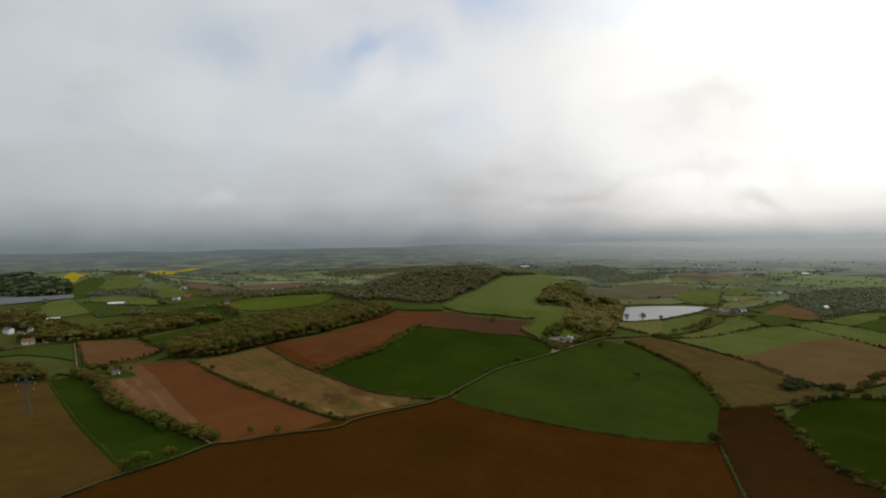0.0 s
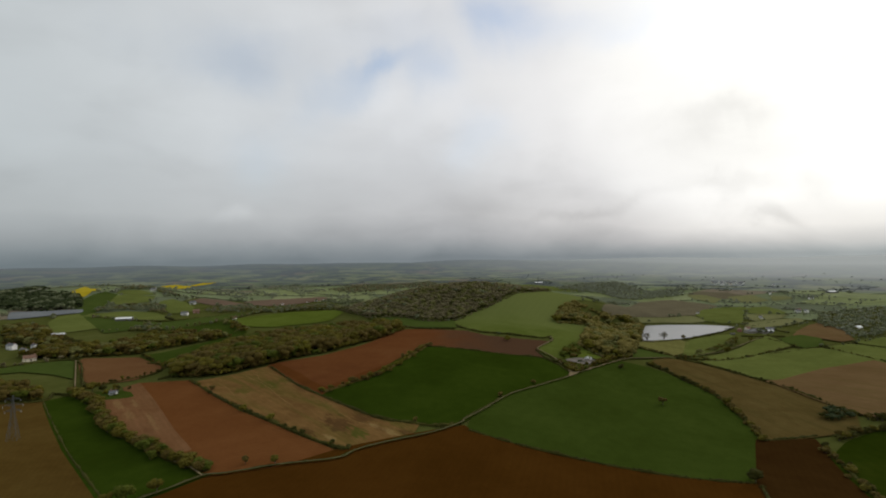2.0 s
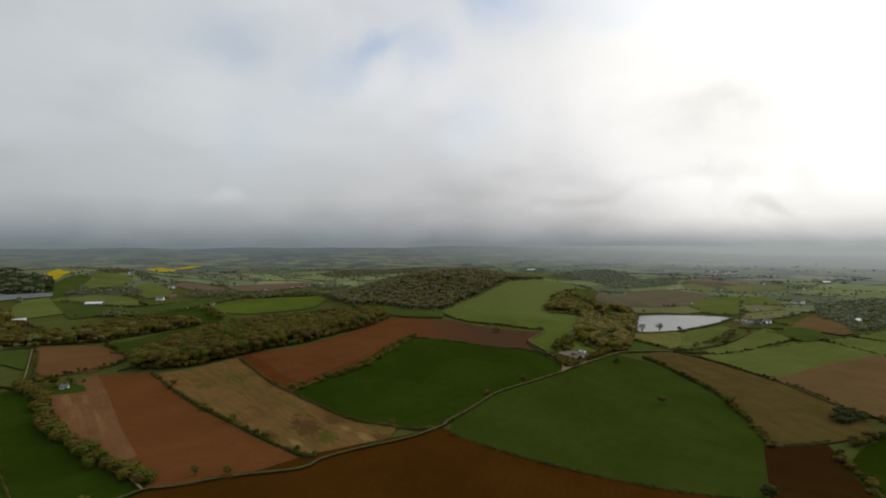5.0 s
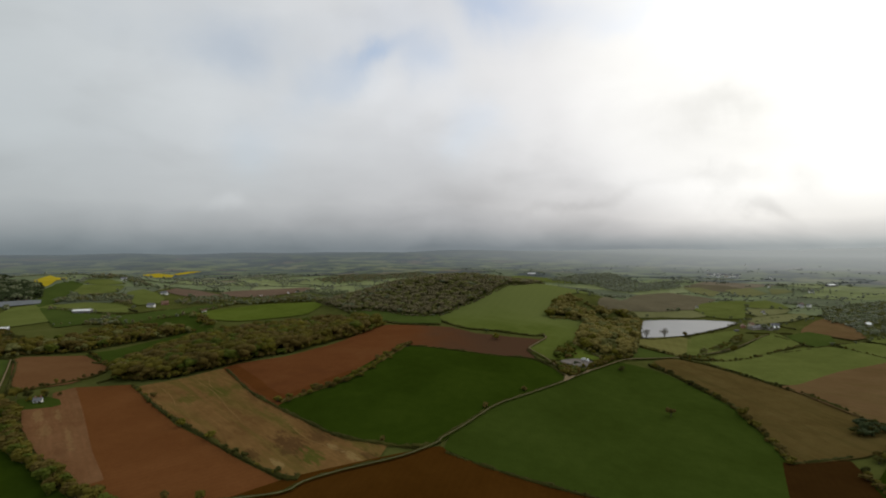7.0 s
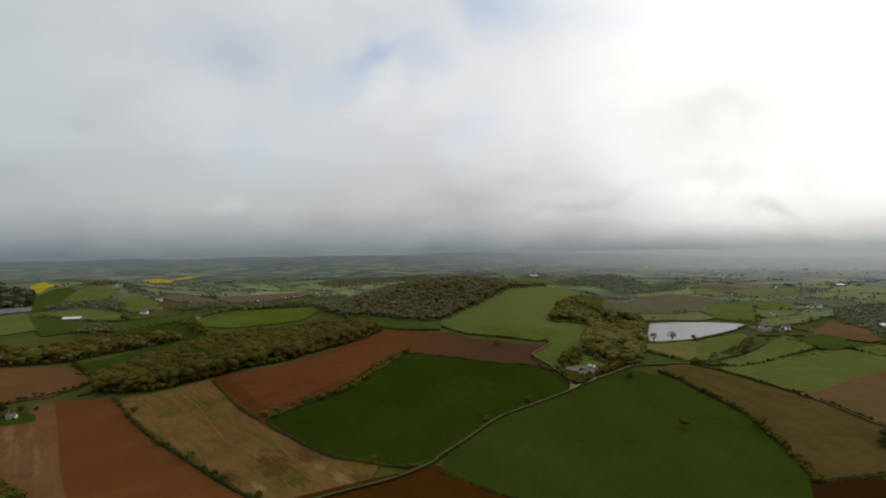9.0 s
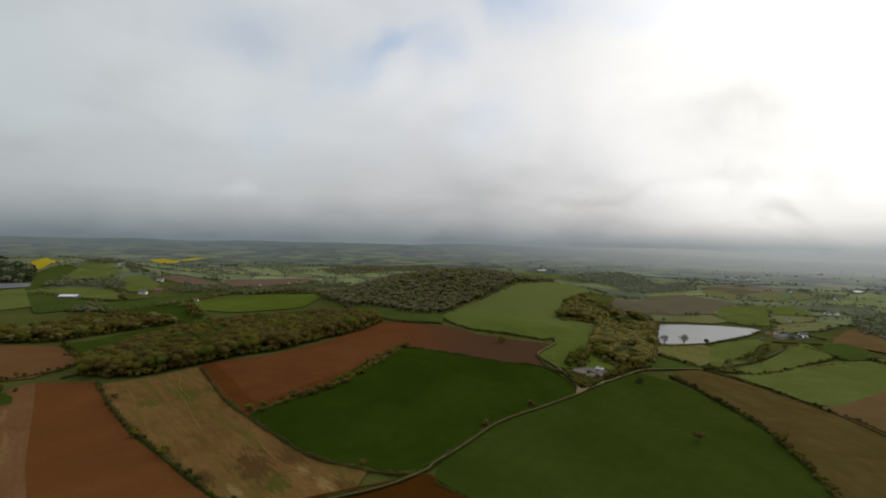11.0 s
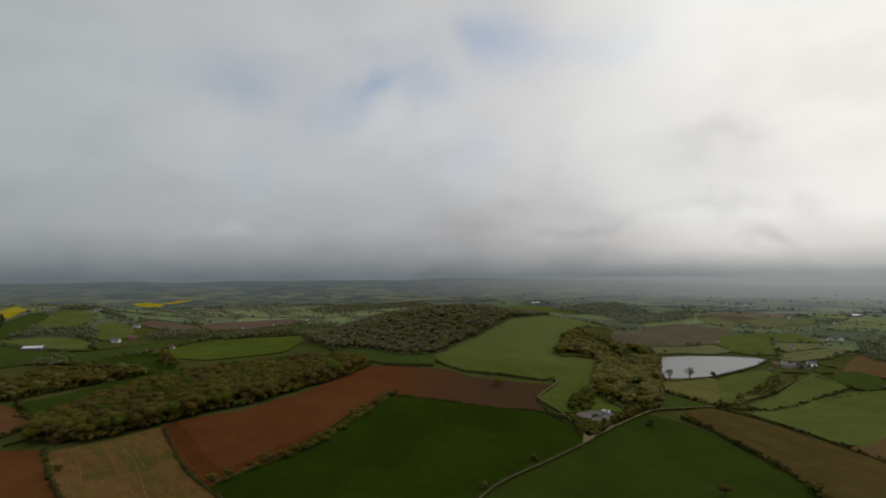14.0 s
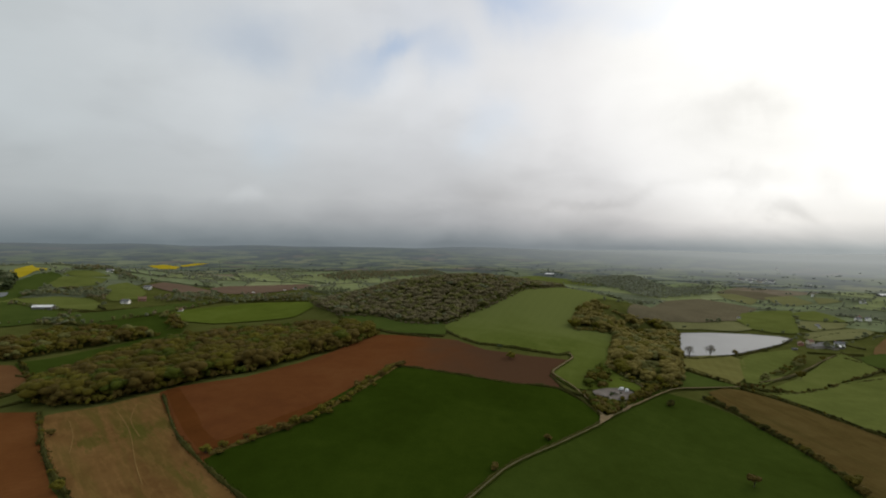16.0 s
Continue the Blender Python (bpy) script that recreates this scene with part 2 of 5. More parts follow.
CROPS = {
    "soil_dull": crop("dull_brown_soil", [(0.0685, 0.0401, 0.0096), (0.0819, 0.0493, 0.0119), (0.0935, 0.0587, 0.0147)], 118, 3.0, 0.06),
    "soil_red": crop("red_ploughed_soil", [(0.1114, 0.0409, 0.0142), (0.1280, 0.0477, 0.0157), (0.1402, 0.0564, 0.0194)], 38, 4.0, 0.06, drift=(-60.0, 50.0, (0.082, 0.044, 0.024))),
    "soil_rose": crop("reddish_harrowed_soil", [(0.1256, 0.0479, 0.0149), (0.1391, 0.0547, 0.0171), (0.1524, 0.0614, 0.0200)], 38, 4.0, 0.06),
    "soil_pink": crop("pinkish_soil", [(0.1307, 0.0629, 0.0256), (0.1437, 0.0713, 0.0294), (0.1569, 0.0805, 0.0341)], 20, 4.0, 0.06),
    "soil_brown": crop("dark_reddish_soil", [(0.0520, 0.0212, 0.0032), (0.0599, 0.0245, 0.0040), (0.0676, 0.0283, 0.0048)], 75, 4.0, 0.06),
    "soil_rim": crop("dark_red_headland_soil", [(0.0909, 0.0324, 0.0091), (0.1065, 0.0378, 0.0103), (0.1220, 0.0446, 0.0130)], 38, 4.0, 0.06),
    "soil_dark": crop("dark_wet_soil", [(0.0328, 0.0153, 0.0040), (0.0384, 0.0185, 0.0047), (0.0445, 0.0218, 0.0058)], 65, 4.0, 0.06),
    "stubble": crop("pale_stubble", [(0.1304, 0.0697, 0.0235), (0.1609, 0.0887, 0.0299), (0.1870, 0.1070, 0.0371), (0.1000, 0.0832, 0.0187)], 137, 5.0, 0.05, 30.0, 0.95, 0.7, stains=STUBBLE_STAINS),
    "stubble_pale": crop("pale_harrowed_soil", [(0.1457, 0.0687, 0.0294), (0.1641, 0.0806, 0.0349), (0.1822, 0.0926, 0.0420), (0.1093, 0.0598, 0.0210)], 132, 4.0, 0.06, 40.0, 0.95, 0.4, stains=PALE_STAINS),
    "stubble_tan": crop("tan_stubble", [(0.0861, 0.0590, 0.0182), (0.0988, 0.0692, 0.0219), (0.1115, 0.0800, 0.0265), (0.0669, 0.0546, 0.0152)], 100, 4.0, 0.02, 30.0, 0.95, 0.5),
    "stubble_pink": crop("pinkish_stubble", [(0.1242, 0.0754, 0.0326), (0.1393, 0.0873, 0.0383), (0.1542, 0.0978, 0.0435), (0.0979, 0.0733, 0.0236)], 130, 4.0, 0.15, 45.0, 0.95, 0.4),
    "grass_dark": crop("dark_green_cereal", [(0.0220, 0.0366, 0.0032), (0.0265, 0.0439, 0.0041), (0.0325, 0.0512, 0.0052)], 50, 12.0, 0.03, 60.0),
    "grass_bright": crop("bright_green_meadow", [(0.0761, 0.0995, 0.0140), (0.0908, 0.1178, 0.0172), (0.1056, 0.1339, 0.0234)], 65, 9.0, 0.03, 50.0),
    "grass_deep": crop("deep_green_pasture", [(0.0186, 0.0294, 0.0021), (0.0228, 0.0346, 0.0028), (0.0299, 0.0408, 0.0041)], 80, 8.0, 0.08, 60.0),
    "grass_mid": crop("mid_green_pasture", [(0.0333, 0.0497, 0.0067), (0.0387, 0.0579, 0.0084), (0.0456, 0.0656, 0.0103)], 55, 12.0, 0.03, 70.0),
    "grass_pale": crop("pale_green_pasture", [(0.1112, 0.1244, 0.0289), (0.1282, 0.1424, 0.0338), (0.1467, 0.1582, 0.0404)], 70, 10.0, 0.02, 60.0),
    "grass_tan": crop("dry_yellowish_grass", [(0.1308, 0.1250, 0.0382), (0.1508, 0.1414, 0.0438), (0.1660, 0.1578, 0.0526)], 70, 10.0, 0.08, 40.0),
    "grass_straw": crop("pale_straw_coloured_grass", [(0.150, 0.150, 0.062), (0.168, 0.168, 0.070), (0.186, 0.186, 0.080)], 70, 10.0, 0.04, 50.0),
    # far crops down to soil_moor: haze lightened into their base colours
    "grass_far": crop("hazed_distant_pasture", [(0.0996, 0.1163, 0.0285), (0.1171, 0.1355, 0.0337), (0.1344, 0.1519, 0.0405)], 70, 10.0, 0.02, 60.0),
    "grass_hazed": crop("hazed_distant_cereal", [(0.0502, 0.0706, 0.0147), (0.0584, 0.0815, 0.0167), (0.0677, 0.0905, 0.0194)], 60, 10.0, 0.02, 60.0),
    "soil_far": crop("hazed_distant_soil", [(0.1319, 0.0906, 0.0619), (0.1481, 0.1023, 0.0699), (0.1632, 0.1139, 0.0788)], 60, 10.0, 0.05, 60.0),
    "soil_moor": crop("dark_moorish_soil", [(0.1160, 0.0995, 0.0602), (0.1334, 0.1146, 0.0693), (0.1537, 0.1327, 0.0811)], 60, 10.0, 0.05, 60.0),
    # drift pales the meadow's far end: distance haze put into its colour
    "meadow": crop("hill_meadow_hazed_far_end", [(0.0783, 0.1016, 0.0179), (0.0910, 0.1142, 0.0216), (0.1058, 0.1291, 0.0280)], 70, 10.0, 0.03, 55.0, drift=(640.0, 900.0, (0.1283, 0.1486, 0.0427)), drift_axis="Y"),
    "fleece": crop("pale_crop_fleece", [(0.1500, 0.1606, 0.1645), (0.1725, 0.1825, 0.1855), (0.1950, 0.2044, 0.2065)], 95, 6.0, 0.2, 40.0),
    "rape": crop("yellow_flowering_rape", [(0.3410, 0.2640, 0.0149), (0.3956, 0.3036, 0.0198), (0.4365, 0.3432, 0.0297)], 70, 10.0, 0.08, 40.0),
}


def patchwork(name, stops, detail=1.0):
    """Many small far fields in one sheet: every field takes its own tone."""
    mat, n = material(name)
    geometry = n.add("ShaderNodeNewGeometry")
    colour = n.ramp(geometry.outputs["Random Per Island"], stops, "CONSTANT")
    grain = n.noise(geometry.outputs["Position"], 1 / 45.0, 5.0, 0.6)
    colour = n.mix(1.0, colour, n.ramp(grain.outputs[0], [(0.3, 1 - 0.25 * detail), (0.7, 1 + 0.25 * detail)]), "MULTIPLY")
    finish(n, colour, 1.0, specular=0.0)
    return mat


# field tones lifted and greyed to stand in for haze
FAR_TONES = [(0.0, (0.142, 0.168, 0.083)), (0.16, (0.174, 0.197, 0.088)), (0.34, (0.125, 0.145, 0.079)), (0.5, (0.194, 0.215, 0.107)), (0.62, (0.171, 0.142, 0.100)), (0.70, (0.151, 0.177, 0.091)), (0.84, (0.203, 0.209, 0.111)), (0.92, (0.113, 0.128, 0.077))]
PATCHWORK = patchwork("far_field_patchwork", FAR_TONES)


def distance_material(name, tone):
    """The far backdrop: haze painted into the base colour, growing with distance and paler to the east, the sun's side.
    """
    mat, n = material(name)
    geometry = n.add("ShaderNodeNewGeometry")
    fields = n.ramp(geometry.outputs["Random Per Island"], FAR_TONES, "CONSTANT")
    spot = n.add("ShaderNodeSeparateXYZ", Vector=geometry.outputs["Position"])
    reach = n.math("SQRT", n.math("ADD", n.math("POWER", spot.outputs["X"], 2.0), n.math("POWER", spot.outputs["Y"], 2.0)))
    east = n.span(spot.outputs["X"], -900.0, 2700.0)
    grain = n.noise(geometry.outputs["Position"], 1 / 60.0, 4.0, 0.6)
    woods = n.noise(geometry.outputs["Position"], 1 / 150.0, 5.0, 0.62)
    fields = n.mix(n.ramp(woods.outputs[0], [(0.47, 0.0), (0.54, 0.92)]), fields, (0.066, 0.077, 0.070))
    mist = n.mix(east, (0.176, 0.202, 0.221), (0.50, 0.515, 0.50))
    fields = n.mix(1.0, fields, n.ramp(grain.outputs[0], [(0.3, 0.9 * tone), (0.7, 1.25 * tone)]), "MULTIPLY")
    # painted haze: the mist tone takes over with reach and eastward
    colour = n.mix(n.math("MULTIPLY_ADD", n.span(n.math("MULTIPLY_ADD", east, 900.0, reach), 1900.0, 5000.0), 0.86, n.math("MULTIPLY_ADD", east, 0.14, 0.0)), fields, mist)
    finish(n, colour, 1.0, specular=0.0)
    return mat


DISTANCE, DISTANCE_TREES = distance_material("painted_haze_distance", 0.86), distance_material("painted_haze_trees", 0.85)
ROUGH_GRASS = crop("rough_grass", [(0.066, 0.072, 0.017), (0.078, 0.085, 0.021), (0.092, 0.098, 0.027)], 40, 9.0, 0.05, 35.0)


def foliage(name, dark, mid, light):
    mat, n = material(name)
    geometry = n.add("ShaderNodeNewGeometry")
    tree = n.noise(geometry.outputs["Position"], 1 / 13.0, 1.0, 0.5)
    sprig = n.noise(geometry.outputs["Position"], 0.75, 4.0, 0.65)
    stand = n.noise(geometry.outputs["Position"], 1 / 55.0, 2.0, 0.5)
    level = n.math("ADD", n.math("MULTIPLY", geometry.outputs["Random Per Island"], 0.12), n.math("ADD", n.math("MULTIPLY", n.math("SUBTRACT", tree.outputs[0], 0.1), 0.75), n.math("MULTIPLY", n.math("SUBTRACT", stand.outputs[0], 0.35), 0.8)))
    colour = n.ramp(level, [(0.1, dark), (0.5, mid), (0.95, light)])
    colour = n.mix(1.0, colour, n.ramp(sprig.outputs[0], [(0.33, 0.86), (0.67, 1.16)]), "MULTIPLY")
    finish(n, colour, 0.85, specular=0.04)
    return mat


LEAVES = {
    "olive": foliage("olive_spring_leaves", (0.0640, 0.0532, 0.0079), (0.0938, 0.0789, 0.0120), (0.1279, 0.1045, 0.0174)),
    "green": foliage("green_spring_leaves", (0.0450, 0.0556, 0.0071), (0.0663, 0.0803, 0.0106), (0.0984, 0.1124, 0.0168)),
    "brown": foliage("brown_budding_twigs", (0.0646, 0.0474, 0.0113), (0.0910, 0.0667, 0.0161), (0.1191, 0.0889, 0.0241)),
    "dark": foliage("dark_evergreen_needles", (0.0287, 0.0385, 0.0162), (0.0451, 0.0577, 0.0222), (0.0697, 0.0846, 0.0324)),
    "hedge": foliage("hawthorn_hedge_leaves", (0.0286, 0.0286, 0.0063), (0.0452, 0.0440, 0.0094), (0.0785, 0.0715, 0.0157)),
    "gold": foliage("yellow_green_spring_leaves", (0.0741, 0.0663, 0.0078), (0.1046, 0.0928, 0.0118), (0.1394, 0.1193, 0.0176)),
    "haze": None,
    # mid to pale: leaf colours lightened and greyed to stand in for haze
    "mid": foliage("hazed_far_green_trees", (0.1185, 0.1294, 0.0657), (0.1514, 0.1639, 0.0869), (0.1889, 0.2013, 0.1080)),
    "hill": foliage("hazed_brown_hill_trees", (0.1265, 0.1069, 0.0540), (0.1610, 0.1372, 0.0700), (0.1983, 0.1701, 0.0890)),
    "moss": foliage("hazed_grey_green_hill_trees", (0.1074, 0.1051, 0.0323), (0.1355, 0.1314, 0.0414), (0.1687, 0.1629, 0.0540)),
    "vale": foliage("hazed_olive_valley_trees", (0.1327, 0.1081, 0.0293), (0.1818, 0.1483, 0.0401), (0.2481, 0.2009, 0.0543)),
    "pale": foliage("hazed_pale_distant_trees", (0.1688, 0.1782, 0.1205), (0.2160, 0.2268, 0.1545), (0.2700, 0.2835, 0.1938)),
    "grey": foliage("bare_grey_twigs", (0.0935, 0.0816, 0.0578), (0.1445, 0.1258, 0.0884), (0.2040, 0.1785, 0.1275)),
}


def plain(name, colour, rough=0.8, spread=0.15, size=1.0, metal=0.0, specular=0.3):
    mat, n = material(name)
    place = n.add("ShaderNodeNewGeometry").outputs["Position"]
    wide, grain = n.noise(place, 0.5 / size, 4.0), n.noise(place, 6.0 / size, 4.0)
    level = n.math("ADD", n.math("MULTIPLY", wide.outputs[0], 0.6), n.math("MULTIPLY", grain.outputs[0], 0.4))
    dark, light = tuple(c * (1 - spread) for c in colour), tuple(min(1.0, c * (1 + spread)) for c in colour)
    finish(n, n.ramp(level, [(0.35, dark), (0.65, light)]), rough, grain.outputs[0], metal, specular, 0.2, 0.02)
    return mat


BARK = plain("grey_brown_bark", (0.085, 0.066, 0.048), 0.95, 0.3)
LANE = plain("pale_worn_tarmac", (0.100, 0.090, 0.046), 0.95, 0.3, 4.0, specular=0.02)
TRACK = plain("stony_farm_track", (0.17, 0.13, 0.072), 0.95, 0.3, 3.0, specular=0.02)
STRAW = plain("pale_flattened_straw", (0.19, 0.118, 0.040), 0.95, 0.3, 3.0, specular=0.0)
VERGE = crop("weedy_verge", [(0.030, 0.034, 0.005), (0.040, 0.043, 0.007), (0.052, 0.053, 0.010)], 40, 9.0, 0.05, 12.0)
YARD = plain("grey_concrete_yard", (0.155, 0.135, 0.118), 0.95, 0.3, 4.0, specular=0.02)
WHITEWASH = plain("white_render", (0.86, 0.84, 0.80), 0.85, 0.08)
CREAM = plain("cream_render", (0.72, 0.64, 0.50), 0.85, 0.1)
BRICK = plain("red_brick", (0.30, 0.15, 0.10), 0.9, 0.2)
STONE = plain("grey_stone_wall", (0.32, 0.29, 0.25), 0.9, 0.2)
SLATE = plain("weathered_slate", (0.17, 0.17, 0.175), 0.8, 0.2, specular=0.1)
TILE = plain("brown_roof_tile", (0.19, 0.11, 0.075), 0.85, 0.25)
SHEET_WHITE = plain("white_sheet_roof", (0.78, 0.78, 0.77), 0.6, 0.1)
SHEET_GREY = plain("grey_sheet_roof", (0.16, 0.155, 0.15), 0.8, 0.2, specular=0.08)
GLASS = plain("dark_window_glass", (0.03, 0.035, 0.04), 0.1, 0.1, specular=0.6)
PAINT_DARK = plain("dark_painted_wood", (0.06, 0.05, 0.045), 0.6)
STEEL = plain("weathered_galvanised_steel", (0.10, 0.105, 0.10), 0.7, 0.15, 1.0, 0.2)
CERAMIC = plain("pale_insulator_glass", (0.45, 0.47, 0.46), 0.3, 0.05)
VAN_WHITE = plain("white_van_paint", (0.82, 0.82, 0.82), 0.3, 0.02)
RUBBER = plain("black_rubber", (0.02, 0.02, 0.02), 0.8)
MUD = plain("dark_muddy_bank", (0.06, 0.05, 0.036), 0.95, 0.3, 5.0)


def water_material():
    mat, n = material("lake_water")
    place = n.add("ShaderNodeNewGeometry").outputs["Position"]
    ripple = n.noise(place, 0.9, 4.0, 0.6)
    gust = n.noise(place, 1 / 60.0, 2.0)
    finish(n, n.ramp(gust.outputs[0], [(0.35, (0.075, 0.08, 0.08)), (0.65, (0.10, 0.105, 0.105))]), 0.3, ripple.outputs[0], specular=0.42, strength=0.15, distance=0.05)
    return mat


WATER = water_material()

# ---- the land ----
# hills and hollows: x, y, spread, height
HILLS = [
    (-60, 700, 100, 11),
    (120, 680, 90, 18),
    (35, 955, 100, 51),
    (-150, 310, 120, -10.5),
    (250, 390, 120, -9.5),
    (-330, 520, 130, -14),
    (410, 745, 110, -10),
    (-105, 440, 80, 6.5),
    (180, 590, 70, -7.5),
    (-560, 810, 150, 4.5),
    (-20, 540, 90, 11),
    (-920, 1190, 200, 46),
    (200, 1090, 125, 46),
    (-200, 540, 80, 9),
    (-110, 930, 85, 27),
]
LAKE_LEVEL = -18.3


def ease(t):
    t = np.clip(t, 0, 1)
    return t * t * (3 - 2 * t)


def land(x, y):
    """The height of the ground."""
    x, y = np.asarray(x, float), np.asarray(y, float)
    r = np.hypot(x, y - 100)
    z = -19.6 * np.tanh(x / 400) * (1 - ease((r - 1500) / 1200))  # the land falls to the east
    for hx, hy, spread, height in HILLS:
        z = z + height * np.exp(-((x - hx) ** 2 + (y - hy) ** 2) / (2 * spread * spread))
    z = z + ease((r - 1300) / 900) * (7 * np.sin(x / 330 + 1) * np.cos(y / 410) + 5 * np.sin((x + y) / 190 + 0.5))
    way = np.arctan2(x, y)
    # rim raised so the land meets the horizon as the camera sees it
    z = z + ease((r - 2700) / 2000) * (90 + 1.5 * np.sin(way * 7) + 1.2 * np.sin(way * 17 + 1))
    along = np.clip((x - 345) * 0.909 + (y - 890) * 0.417, 0, 132)
    basin = 1 - ease((np.hypot(x - 345 - along * 0.909, y - 890 - along * 0.417) - 85) / 60)
    return z * (1 - basin) - 19 * basin


def mesh_from(name, verts, faces, mats=(), indices=None, smooth=False):
    """A mesh from corner places and faces; rows of equal faces go in as arrays."""
    mesh = bpy.data.meshes.new(name)
    verts = np.asarray(verts, np.float32)
    if isinstance(faces, np.ndarray):
        count, sides = faces.shape
        mesh.vertices.add(len(verts))
        mesh.vertices.foreach_set("co", verts.ravel())
        mesh.loops.add(count * sides)
        mesh.loops.foreach_set("vertex_index", faces.astype(np.int32).ravel())
        mesh.polygons.add(count)
        mesh.polygons.foreach_set("loop_start", np.arange(count, dtype=np.int32) * sides)
    else:
        mesh.from_pydata(verts.tolist(), [], faces)
    for mat in mats:
        mesh.materials.append(mat)
    if indices is not None:
        mesh.polygons.foreach_set("material_index", np.asarray(indices, np.int32))
    mesh.polygons.foreach_set("use_smooth", np.full(len(mesh.polygons), smooth))
    mesh.update(calc_edges=True)
    mesh.validate()
    return mesh


def inside(x, y, outline):
    """Which of the points lie in the outline."""
    x, y = np.asarray(x, float), np.asarray(y, float)
    found = np.zeros(x.shape, bool)
    xs, ys = [p[0] for p in outline], [p[1] for p in outline]
    near = (x > min(xs)) & (x < max(xs)) & (y > min(ys)) & (y < max(ys))
    if not near.any():
        return found
    if x.ndim and not near.all():
        found[near] = inside(x[near], y[near], outline)
        return found
    for (ax, ay), (bx, by) in zip(outline, outline[1:] + outline[:1]):
        crosses = (ay > y) != (by > y)
        if ay != by:
            found ^= crosses & (x < (bx - ax) * (y - ay) / (by - ay) + ax)
    return found


def build_ground():
    radii = np.concatenate([np.arange(0, 1300, 12), np.arange(1300, 4760, 50)])
    turns = 480
    angle = np.arange(turns) * 2 * np.pi / turns
    x, y = radii[1:, None] * np.sin(angle), 100 + radii[1:, None] * np.cos(angle)
    verts = np.concatenate([[[0, 100, float(land(0, 100))]], np.stack([x, y, land(x, y) - 0.25], -1).reshape(-1, 3)])
    faces = [[0, 1 + (k + 1) % turns, 1 + k] for k in range(turns)]
    for ring in range(len(radii) - 2):
        a = 1 + ring * turns
        faces += [[a + k, a + (k + 1) % turns, a + turns + (k + 1) % turns, a + turns + k] for k in range(turns)]
    ob = new("ground", mesh_from("ground", verts, faces, [ROUGH_GRASS], smooth=True))
    tagged(ob, "rolling farmland of rough green grass with a raised far rim", "ground", kind="structure")


build_ground()


def rounded(outline, grow=0.0):
    """An outline with its corners eased, as ploughs leave them, and pushed out by some metres."""
    pts = np.array(outline, float)
    turn = np.sign(np.sum(pts[:, 0] * np.roll(pts[:, 1], -1) - np.roll(pts[:, 0], -1) * pts[:, 1]))
    if grow:
        ahead = np.roll(pts, -1, 0) - pts
        ahead /= np.linalg.norm(ahead, axis=1, keepdims=True)
        out = np.stack([ahead[:, 1], -ahead[:, 0]], -1) * turn
        both = out + np.roll(out, 1, 0)
        pts = pts + grow * both / np.maximum(0.7, (both**2).sum(1, keepdims=True) / 2)
    for cut in (0.07, 0.25):
        after = np.roll(pts, -1, 0)
        pts = np.stack([pts * (1 - cut) + after * cut, pts * cut + after * (1 - cut)], 1).reshape(-1, 2)
    return [(float(x), float(y)) for x, y in pts]


def draped(name, outline, mat, lift, cell=14.0, level=None):
    """A sheet with that outline laid on the land."""
    bm = bmesh.new()
    bm.faces.new([bm.verts.new((x, y, 0)) for x, y in outline])
    xs, ys = [p[0] for p in outline], [p[1] for p in outline]
    if level is None:
        for axis, low, high in ((0, min(xs), max(xs)), (1, min(ys), max(ys))):
            for k in range(math.ceil(low / cell), math.floor(high / cell) + 1):
                place, normal = [0, 0, 0], [0, 0, 0]
                place[axis], normal[axis] = k * cell + 0.37, 1
                bmesh.ops.bisect_plane(bm, geom=bm.verts[:] + bm.edges[:] + bm.faces[:], plane_co=place, plane_no=normal)
    bmesh.ops.triangulate(bm, faces=bm.faces[:])
    for v in bm.verts:
        v.co.z = (float(land(v.co.x, v.co.y)) if level is None else level) + lift
    for f in bm.faces:
        f.smooth = True
        if f.normal.z < 0:
            f.normal_flip()
    mesh = bpy.data.meshes.new(name)
    bm.to_mesh(mesh)
    bm.free()
    mesh.materials.append(mat)
    return new(name, mesh)


FIELD_LABELS = {
    "soil_dull": "dull brown bare field beside green strips", "soil_red": "red-brown ploughed field with bare soil", "soil_rose": "reddish-brown harrowed field", "soil_pink": "pinkish-brown harrowed field", "soil_brown": "dark reddish-brown ploughed field beside the lane",
    "soil_rim": "dark red unworked headland along a hedge", "soil_dark": "very dark brown ploughed field behind hedges", "stubble": "pale tan stubble field with greenish streaks", "stubble_pale": "pale pinkish worked strip of a field", "stubble_tan": "tan stubble field between hedges",
    "stubble_pink": "pinkish-tan field of thin stubble", "grass_dark": "dark green field of young cereal", "grass_deep": "deep green hollow pasture", "grass_mid": "green pasture between hedges",
    "grass_bright": "bright green meadow below the wood",
    "grass_straw": "pale straw-coloured grass field beyond the lake", "grass_far": "hazed pale green pasture beyond the woods", "grass_hazed": "hazed green cereal field beyond the woods", "soil_far": "dull brown bare field beyond the lake",
    "soil_moor": "dark grey-brown bare field beyond the lake", "meadow": "green meadow rising to a wood, hazed at its far end",
    "fleece": "pale grey sheeted field beside dark conifers",
    "grass_pale": "pale green grazed pasture on a slope", "grass_tan": "dry yellowish grass field", "rape": "bright yellow field of flowering rape",
}
FIELDS = []


def field(crop_name, outline):
    """One field: a sheet of a crop with that outline on the land."""
    ob = draped("field", rounded(outline, 2.5), CROPS[crop_name], 0.45 + 0.025 * len(FIELDS), 8.0 if outline[0][1] < 700 else 14.0)
    tagged(ob, FIELD_LABELS[crop_name], "field", kind="structure")
    FIELDS.append(outline)


